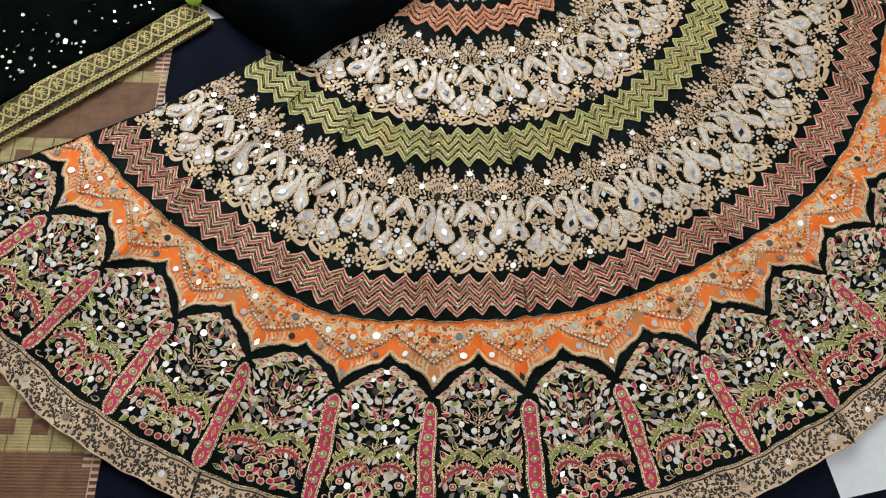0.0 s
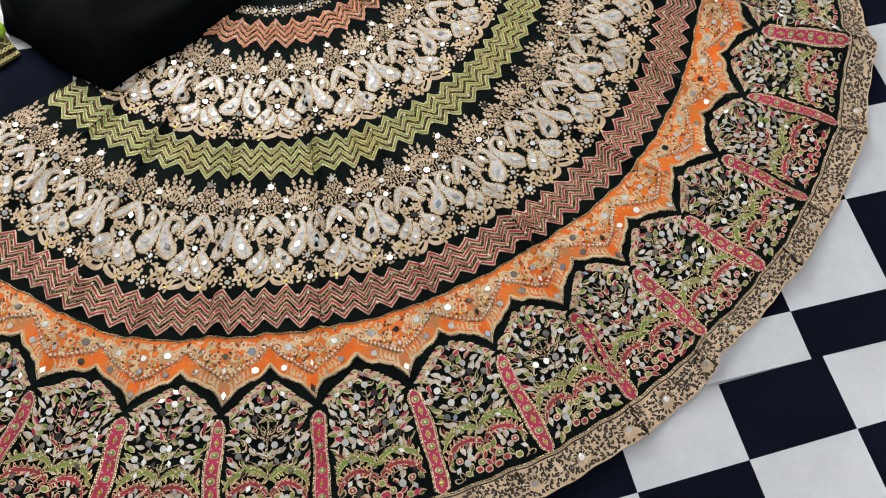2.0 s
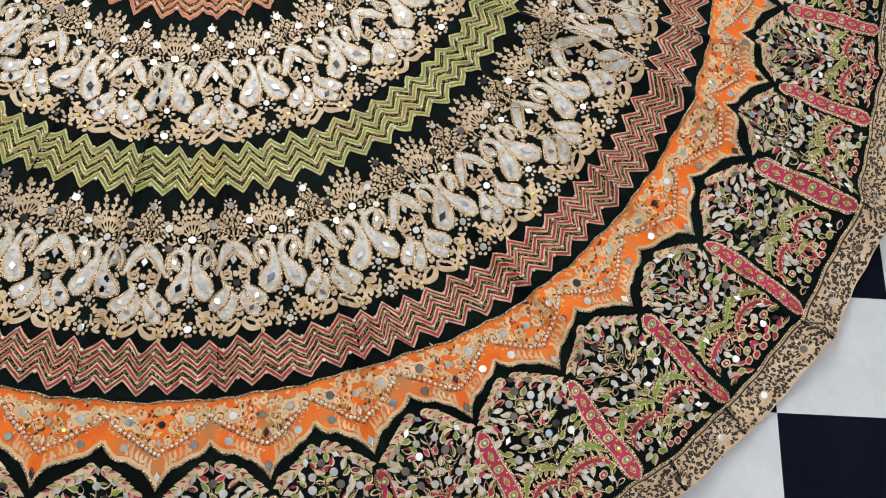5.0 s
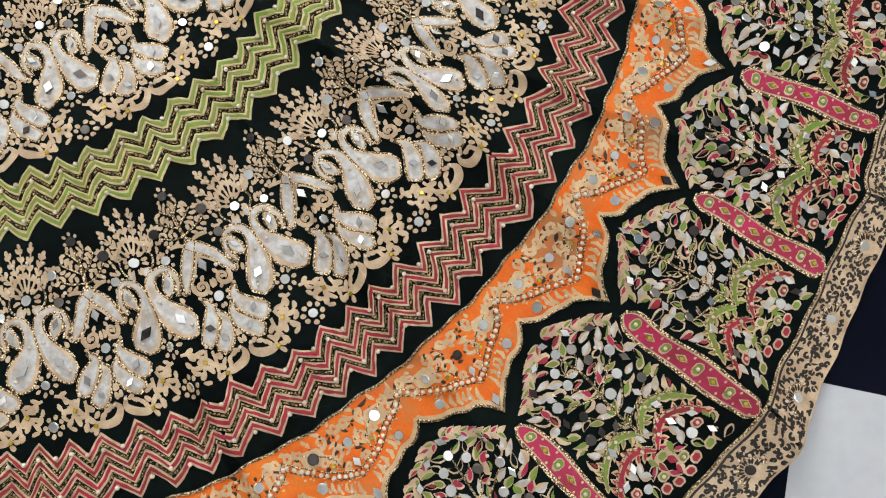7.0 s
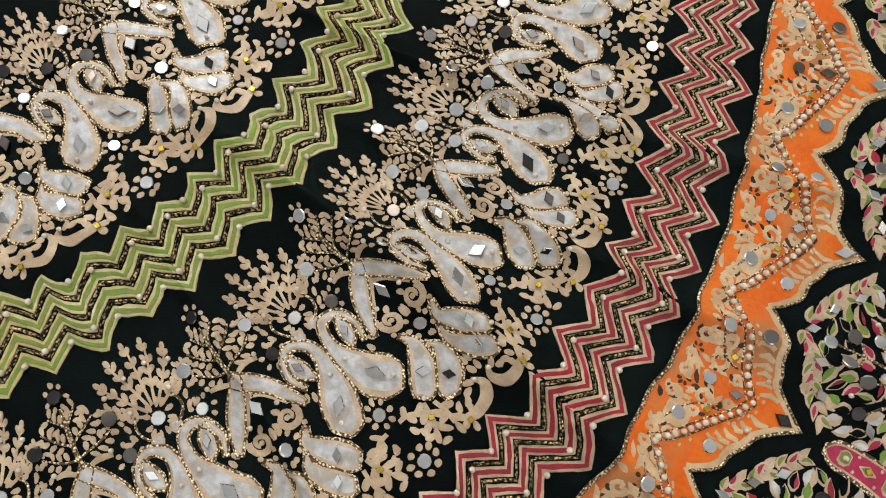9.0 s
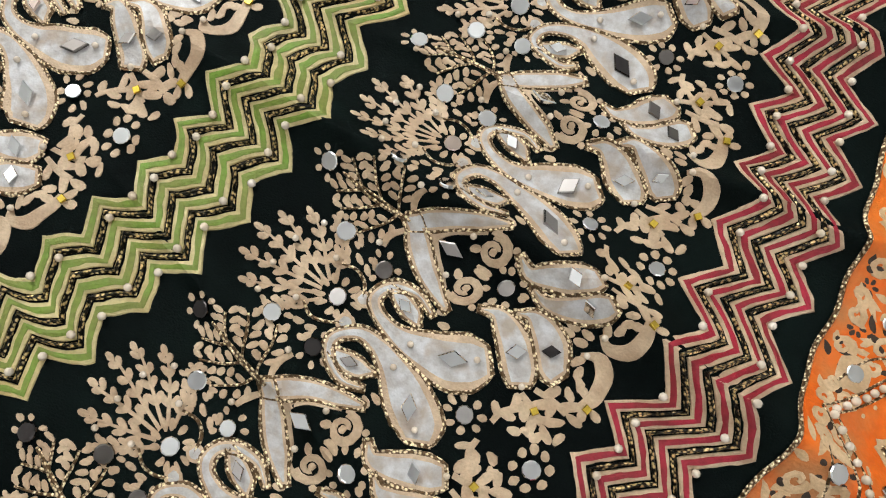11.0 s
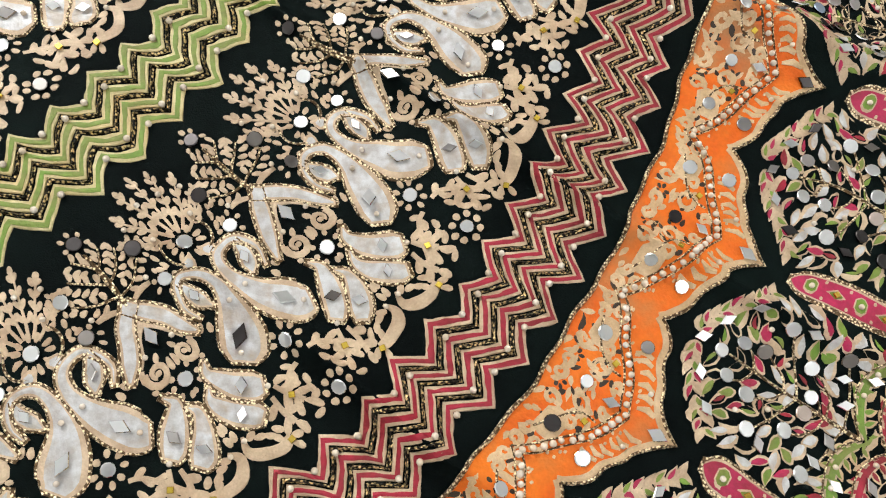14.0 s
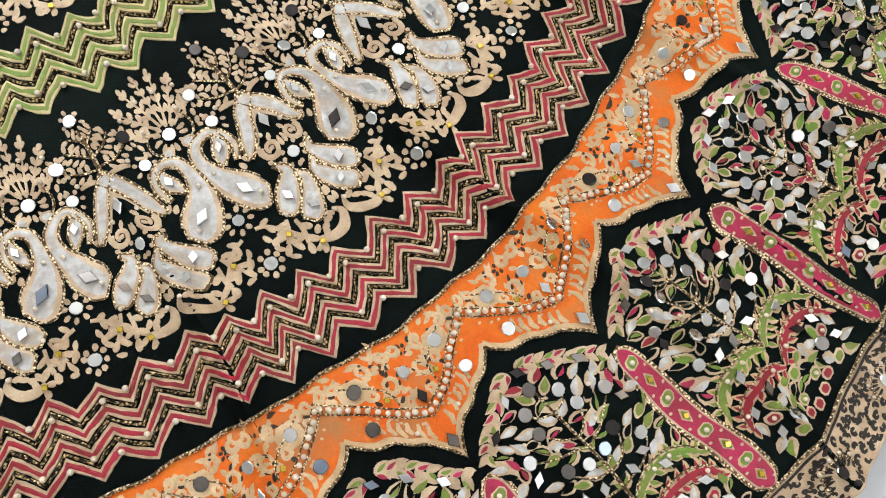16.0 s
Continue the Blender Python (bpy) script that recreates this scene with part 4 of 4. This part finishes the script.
def hem_border(k):
    """A stretch of tan border with dark vines and mirror blossoms."""
    a0, a1 = tip_angle(k), tip_angle(k + 1)
    if a0 > TH1 - 0.3:
        return
    a1 = min(a1, TH1 - 0.2)
    wide = radians(a1 - a0) * 1.205

    def place(x, y):
        return a0 + np.asarray(x, float) / wide * (a1 - a0), np.asarray(y, float)

    w = Work()
    xs = np.linspace(0, wide, 25)
    rows = [np.column_stack([xs, np.full(25, y), np.full(25, 0.0005)]) for y in np.linspace(1.181, HEM - 0.0016, 6)]
    w.grid(np.stack(rows, 1), M_TAN, True)
    for y, wd, m, pf in ((1.1795, 0.0034, M_GOLD, 0.0016), (1.1840, 0.0024, M_VINE, 0.0002), (HEM - 0.0008, 0.0022, M_TAN, 0.0010)):
        w.stroke(np.column_stack([xs, np.full(25, y)]), np.full(25, wd), m, 0.0011, pf)
    local = random.Random(100 + k)
    spots = [(wide * 0.24, 1.210), (wide * 0.75, 1.210)]
    taken = [(x, y, 0.0125) for x, y in spots]
    for x, y in spots:
        for j in range(11):
            a = math.pi + math.pi * j / 10
            w.dot(x + 0.0165 * math.cos(a), y + 0.004 + 0.0165 * math.sin(a), 0.0019, M_GOLD, 0.0014)
            w.leaf(x + 0.0080 * math.cos(a), y + 0.002 + 0.0080 * math.sin(a), a, 0.0075, 0.0030, M_VINE, 0.0010)
    put = tries = 0
    while tries < 2600 and put < 170:
        tries += 1
        x, y, q = local.uniform(0.003, wide - 0.003), local.uniform(1.188, 1.228), local.uniform(0.0022, 0.0044)
        if any(math.hypot(x - a, y - b) < c + q + 0.0001 for a, b, c in taken):
            continue
        taken.append((x, y, q))
        put += 1
        w.stroke(curl(x, y, q, local.uniform(0, 6.28), local.uniform(0.55, 0.95), local.choice((-1, 1)), 9), np.linspace(0.0038, 0.0026, 9), M_VINE, 0.0010, 0.0001)
        if local.random() < 0.5:
            w.leaf(x + q, y, local.uniform(0, 6.28), q * 2.2, 0.0028, M_VINE, 0.0010)
    ob = w.done("hem_border", place, skirt, "tan hem border with dark vine print")
    for x, y in spots:
        mirror_round(place, x, y, ob, 0.95)
        for j in range(5):
            a = math.pi + math.pi * (j + 0.5) / 5
            stud("pearl", PEARL, place, x + 0.0200 * math.cos(a), y + 0.005 + 0.0200 * math.sin(a), ob, 0.0018, size=0.9)


for k in range(-8, 18):
    arch_panel(k)
    red_bar(k)
    hem_border(k)


# ---- waistband ----
def waistband():
    w = Work()
    for j in range(34):
        th_ = -140 + 5.0 * j
        x, y = radians(th_) * 0.205, 0.205
        flower(w, x, y, 8, 0.0050, 0.0055, 0.0034, M_TAN)
        w.dot(x + 0.009, y - 0.010, 0.0015, M_PALE)
        w.dot(x, y - 0.0125, 0.0015, M_PALE)
    ob = w.done("waistband", lambda x, y: (np.degrees(np.asarray(x, float) / 0.205), y), skirt, "narrow waistband with small mirror blossoms")
    for j in range(34):
        mirror_diamond(lambda x, y: (np.degrees(np.asarray(x, float) / 0.205), y), radians(-140 + 5.0 * j) * 0.205, 0.205, ob, 0, 0.8)


waistband()

# ---- things beside the skirt ----
def black_heap():
    """A plain black satin cloth thrown over the waist, in soft folds."""
    n, m = 90, 70
    vs, fs = [], []
    for i in range(n + 1):
        for j in range(m + 1):
            u, q = i / n, j / m
            # front edge runs from the west side over the skirt to the waist's far rim
            x = -0.05 + 0.75 * u
            front = 0.957 + 0.9 * (max(0.0, 0.155 - x)) ** 1.0 * 0.95 + (0.60 * (x - 0.155) if x > 0.155 else 0.0) + 0.008 * math.sin(u * 23)
            front = min(front, 1.145 + 0.02 * math.sin(9 * u)) if x > 0.155 else front
            y = front + (1.62 - front) * q
            d = y - front
            z = 0.045 * (1 - math.exp(-d / 0.018)) + 0.05 * (1 - math.exp(-d / 0.15))
            z += 0.012 * math.sin(11 * x + 14 * y + 2 * math.sin(5 * y)) * min(1, d / 0.08) + 0.006 * math.sin(31 * x - 19 * y) * min(1, d / 0.05)
            z *= min(1.0, (1 - abs(2 * u - 1)) * 9 + 0.02)
            vs.append((x + 0.006 * math.sin(40 * y), y, max(0.016, z + 0.012)))
    W_ = m + 1
    for i in range(n):
        for j in range(m):
            o = i * W_ + j
            fs.append((o, o + W_, o + W_ + 1, o + 1))
    b = len(vs)
    rim_ = [i * W_ for i in range(n + 1)] + [n * W_ + j for j in range(1, m + 1)] + [i * W_ + m for i in range(n - 1, -1, -1)] + list(range(m - 1, 0, -1))
    vs += [(vs[k][0], vs[k][1], -0.004) for k in rim_]
    for k in range(len(rim_)):
        k2 = (k + 1) % len(rim_)
        fs.append((rim_[k], b + k, b + k2, rim_[k2]))
    ob = link("black_cloth", vs, fs, [M_HEAP], None, None, "", True)
    return tagged(ob, "plain black satin cloth heaped over the skirt's waist", "cloth")


black_heap()


def dupatta():
    """A folded dark net scarf with scattered spangles and a broad gold lace edge."""
    top_ = thing("dupatta", "dark green net dupatta with spangles and gold lace edge", "scarf")
    # the lace edge runs along a straight line
    a, b = Vector((-0.62, 0.705, 0)), Vector((-0.020, 1.085, 0))
    along = (b - a).normalized()
    out = Vector((-along.y, along.x, 0))
    L = (b - a).length

    def at(s, d, z):
        p = a + along * s + out * d
        return (p.x, p.y, z)

    n, m = 60, 40
    vs, fs = [], []
    for i in range(n + 1):
        for j in range(m + 1):
            s, d = L * 0.985 * i / n, 0.046 + 0.60 * j / m
            z = 0.020 + 0.010 * math.sin(9 * s + 13 * d) + 0.006 * math.sin(27 * s - 8 * d) + 0.02 * min(1, d / 0.3)
            vs.append(at(s + 0.01 * math.sin(30 * d), d, max(0.004, z)))
    for i in range(n):
        for j in range(m):
            o = i * (m + 1) + j
            fs.append((o, o + m + 1, o + m + 2, o + 1))
    W_ = m + 1
    bb = len(vs)
    rim_ = [i * W_ for i in range(n + 1)] + [n * W_ + j for j in range(1, m + 1)] + [i * W_ + m for i in range(n - 1, -1, -1)] + list(range(m - 1, 0, -1))
    vs += [(vs[k][0], vs[k][1], -0.004) for k in rim_]
    fs += [(rim_[k], bb + k, bb + (k + 1) % len(rim_), rim_[(k + 1) % len(rim_)]) for k in range(len(rim_))]
    link("net_cloth", vs, fs, [M_NET], None, top_, "dark green net", True)
    # spangles
    local = random.Random(4)
    spang = disc_mesh("spangle", 7, 0.0040, 0.0040, 0.0008, M_SPANGLE)
    for _ in range(460):
        s, d = local.uniform(0.02, L * 0.96), 0.062 + 0.40 * local.random()
        z = 0.020 + 0.010 * math.sin(9 * s + 13 * d) + 0.006 * math.sin(27 * s - 8 * d) + 0.02 * min(1, d / 0.3)
        ob = new("spangle", spang)
        ob.parent = top_
        ob.matrix_world = Matrix.Translation(at(s, d, max(0.004, z) + 0.001)) @ Euler((local.gauss(0, 0.25), local.gauss(0, 0.25), local.random() * 6)).to_matrix().to_4x4() @ Matrix.Scale(local.choice((0.5, 0.55, 0.6, 0.7, 0.9, 1.1)), 4)
    # lace: ground strip, two braided edges, a lattice of crossed cords with blossoms
    vs, fs = [], []
    n = 100
    prof = ((0.0, 0.000), (0.001, 0.012), (0.014, 0.0155), (0.032, 0.017), (0.050, 0.0155), (0.054, 0.010))
    for i in range(n + 1):
        for d, z in prof:
            s = L * i / n
            vs.append(at(s, d, z + 0.0022 * math.sin(21 * s)))
    k = len(prof)
    fs = [(i * k + j, (i + 1) * k + j, (i + 1) * k + j + 1, i * k + j + 1) for i in range(n) for j in range(k - 1)]
    lace = link("lace_border", vs, fs, [material("dull_gold_net", (0.26, 0.20, 0.075), 0.5, 0.3, 220, 0.5, (0.03, 0.024, 0.01), 1.0, 800)], None, top_, "broad gold lace border", True)

    def cord(nm, fn, steps, wd, parent):
        v2, f2 = [], []
        for i in range(steps + 1):
            s, d = fn(i / steps)
            zz = np.interp(d, [p[0] for p in prof], [p[1] for p in prof]) + 0.0022 * math.sin(21 * s) if d > 0 else 0.0062
            s2, d2 = fn(min(1, (i + 0.3) / steps))
            s1, d1 = fn(max(0, (i - 0.3) / steps))
            t = Vector((s2 - s1, d2 - d1)).normalized()
            for q, zq in ((-1, 0.0), (-0.5, 0.0013), (0.5, 0.0013), (1, 0.0)):
                v2.append(at(s - t.y * q * wd / 2, d + t.x * q * wd / 2, zz + zq))
        for i in range(steps):
            for j in range(3):
                f2.append((i * 4 + j, i * 4 + 4 + j, i * 4 + 5 + j, i * 4 + 1 + j))
        return link(nm, v2, f2, [M_LACE], None, parent, "", True)

    # the second layer of the folded lace shows below the first
    vs = []
    for i in range(n + 1):
        s = L * i / n
        for d, z in ((-0.0150, 0.0002), (-0.0145, 0.0040), (-0.0060, 0.0060), (0.0030, 0.0075)):
            vs.append(at(s, d + 0.0030 * math.sin(9 * s + 1.0), z))
    under_ = link("lace_border", vs, [(i * 4 + j, (i + 1) * 4 + j, (i + 1) * 4 + j + 1, i * 4 + j + 1) for i in range(n) for j in range(3)], [lace.data.materials[0]], None, top_, "lower layer of the folded lace border", True)
    for ph in (0, math.pi):
        cord("braid", lambda t: (L * t, -0.0105 + 0.0030 * math.sin(9 * L * t + 1.0) + 0.0034 * math.sin(L * t / 0.0085 * math.pi + ph)), 420, 0.0036, under_)
    for d0 in (0.004, 0.0485):
        for ph in (0, math.pi):
            cord("braid", lambda t: (L * t, d0 + 0.0030 * math.sin(L * t / 0.0085 * math.pi + ph)), 420, 0.0036, lace)
    for ph in (0, math.pi):
        cord("lattice_cord", lambda t: (L * t, 0.0262 + 0.0155 * math.sin(L * t / 0.030 * math.pi + ph)), 260, 0.0036, lace)
    for ph in (0.0, math.pi):
        cord("lattice_cord", lambda t: (L * t, 0.0262 + 0.0100 * math.sin(L * t / 0.015 * math.pi + ph)), 420, 0.0026, lace)
    star = bmesh.new()
    for j in range(8):
        e = [star.verts.new((math.cos(j * math.pi / 4 + da) * q, math.sin(j * math.pi / 4 + da) * q, z)) for da, q, z in ((0, 0.001, 0.0022), (-0.25, 0.005, 0.0016), (0, 0.0105, 0.0002), (0.25, 0.005, 0.0016))]
        star.faces.new(e)
    sm = bpy.data.meshes.new("lace_blossom")
    star.to_mesh(sm)
    star.free()
    sm.materials.append(M_LACE)
    for j in range(int(L / 0.030)):
        s = 0.015 + 0.030 * j
        ob = new("lace_blossom", sm)
        ob.parent = lace
        ob.matrix_world = Matrix.Translation(at(s, 0.0262, 0.0178 + 0.0022 * math.sin(21 * s)))


dupatta()


def reed_mat():
    """A brown woven reed mat with straw stripes and blocks."""
    top_ = thing("reed_mat", "brown woven reed mat with straw coloured stripes", "mat")
    turn = pose(-0.147, 0.55, 0, 0, 0, -6.5)
    x0, x1, y0, y1 = -1.05, 0.0, -0.75, 0.75
    reeds, w_ = 300, (y1 - y0) / 300
    rows = {}
    for m_name in ("brown", "straw"):
        rows[m_name] = ([], [])

    def strip(kind, xa, xb, ya, yb, z):
        v_, f_ = rows[kind]
        o = len(v_)
        for x in (xa, xb):
            for y, zz in ((ya, -0.008), (ya, z - 0.0006), ((ya + yb) / 2, z), (yb, z - 0.0006), (yb, -0.008)):
                v_.append(tuple(turn @ Vector((x, y, zz))))
        for j in range(4):
            f_.append((o + j, o + 5 + j, o + 6 + j, o + 1 + j))
        f_.append((o, o + 1, o + 2, o + 3, o + 4))
        f_.append((o + 9, o + 8, o + 7, o + 6, o + 5))

    for k in range(reeds):
        ya = y0 + k * w_
        q = (k // 5) % 9
        if q in (1, 4):
            strip("straw", x0, x1, ya, ya + w_, -0.0030)
        elif q in (2, 3) and True:
            cell, x = 0.026, x0
            j = 0
            while x < x1 - 0.08:
                strip("straw" if (j + (q == 3)) % 2 else "brown", x, min(x + cell, x1), ya, ya + w_, -0.0030)
                x += cell
                j += 1
            strip("brown", x, x1, ya, ya + w_, -0.0030)
        else:
            strip("brown", x0, x1, ya, ya + w_, -0.0030)
    for nm, m in (("brown", M_MAT), ("straw", M_REED)):
        ob = link(nm + "_reeds", rows[nm][0], rows[nm][1], [m], None, top_, nm + " coloured reeds")
        ob["kind"] = "stuff"
    for j in range(14):
        x = x1 - 0.012 - 0.034 * j
        b = bmesh.new()
        bmesh.ops.create_cube(b, size=1)
        bmesh.ops.scale(b, vec=(0.0014, y1 - y0, 0.0012), verts=b.verts)
        bmesh.ops.transform(b, matrix=turn @ Matrix.Translation((x, 0, -0.0028)), verts=b.verts)
        part("thread", b, M_MAT if j else M_STRING, top_)
    for j in range(150):
        y = y0 + 0.005 + (y1 - y0 - 0.01) * j / 149
        deep = 0.012 + 0.014 * ((j // 9) % 2)
        b = bmesh.new()
        bmesh.ops.create_cube(b, size=1)
        bmesh.ops.scale(b, vec=(deep, 0.0042, 0.0012), verts=b.verts)
        bmesh.ops.transform(b, matrix=turn @ Matrix.Translation((x1 - deep / 2, y, -0.0026)), verts=b.verts)
        part("edge_stitch", b, M_STRING, top_)


reed_mat()


def lime_tassel():
    b = bmesh.new()
    bmesh.ops.create_uvsphere(b, u_segments=14, v_segments=8, radius=0.016)
    for vv in b.verts:
        q = noise.noise(vv.co * 90) * 0.004
        vv.co += vv.normal * q
        vv.co.z *= 0.7
    for f_ in b.faces:
        f_.smooth = True
    ob = part("tassel", b, M_LIME, None)
    ob.location = (-0.045, 1.112, 0.033)
    tagged(ob, "small lime green tassel lying on the lace edge", "tassel")


lime_tassel()


# ---- floor squares, each a piece of the floor ----
SHARED = {}


def tile(frame_, xa, xb, ya, yb, dark, z=-0.0040):
    key = (round(xb - xa, 4), round(yb - ya, 4), dark)
    if key not in SHARED:
        b = bmesh.new()
        bmesh.ops.create_cube(b, size=1)
        bmesh.ops.scale(b, vec=(xb - xa, yb - ya, 0.005), verts=b.verts)
        me_ = bpy.data.meshes.new("tile")
        b.to_mesh(me_)
        b.free()
        me_.materials.append(M_BLACK if dark else M_WHITE)
        SHARED[key] = me_
    ob = new("tile", SHARED[key])
    ob.parent = floor
    ob.matrix_parent_inverse = floor.matrix_world.inverted()
    ob.matrix_world = frame_ @ Matrix.Translation(((xa + xb) / 2, (ya + yb) / 2, z - 0.0025))


right = pose(1.307, 0.337, 0, 0, 0, 4.3)
second = pose(1.334, 0.2535, -0.0004, 0, 0, 5.8)
S = 0.1905
# rows upwards from the first line, then the cut row, then the second sheet
for i in range(-3, 9):
    for j in range(0, 11):
        tile(right, i * S, (i + 1) * S, 0.178 * j, 0.178 * (j + 1), (i + j) % 2 == 1)
    tile(right, i * S, (i + 1) * S, -0.086, 0.0, i % 2 == 0)
    tile(second, i * S, (i + 1) * S, -0.125, 0.0, i % 2 == 1)
    for j in range(9):
        tile(second, i * S, (i + 1) * S, -0.125 - S * (j + 1), -0.125 - S * j, (i + j) % 2 == 0)
left = pose(0.081, 1.095, 0, 0, 0, 2.0)
for i in range(-3, 3):
    for j in range(-4, 3):
        tile(left, i * S, (i + 1) * S, j * S, (j + 1) * S, (i + j) % 2 == 0, -0.0042)
sheet = box("vinyl_sheet", -0.42, -0.40, -0.0090, 0.40, 0.325, -0.0046, M_BLACK, label="plain navy black vinyl floor sheet")
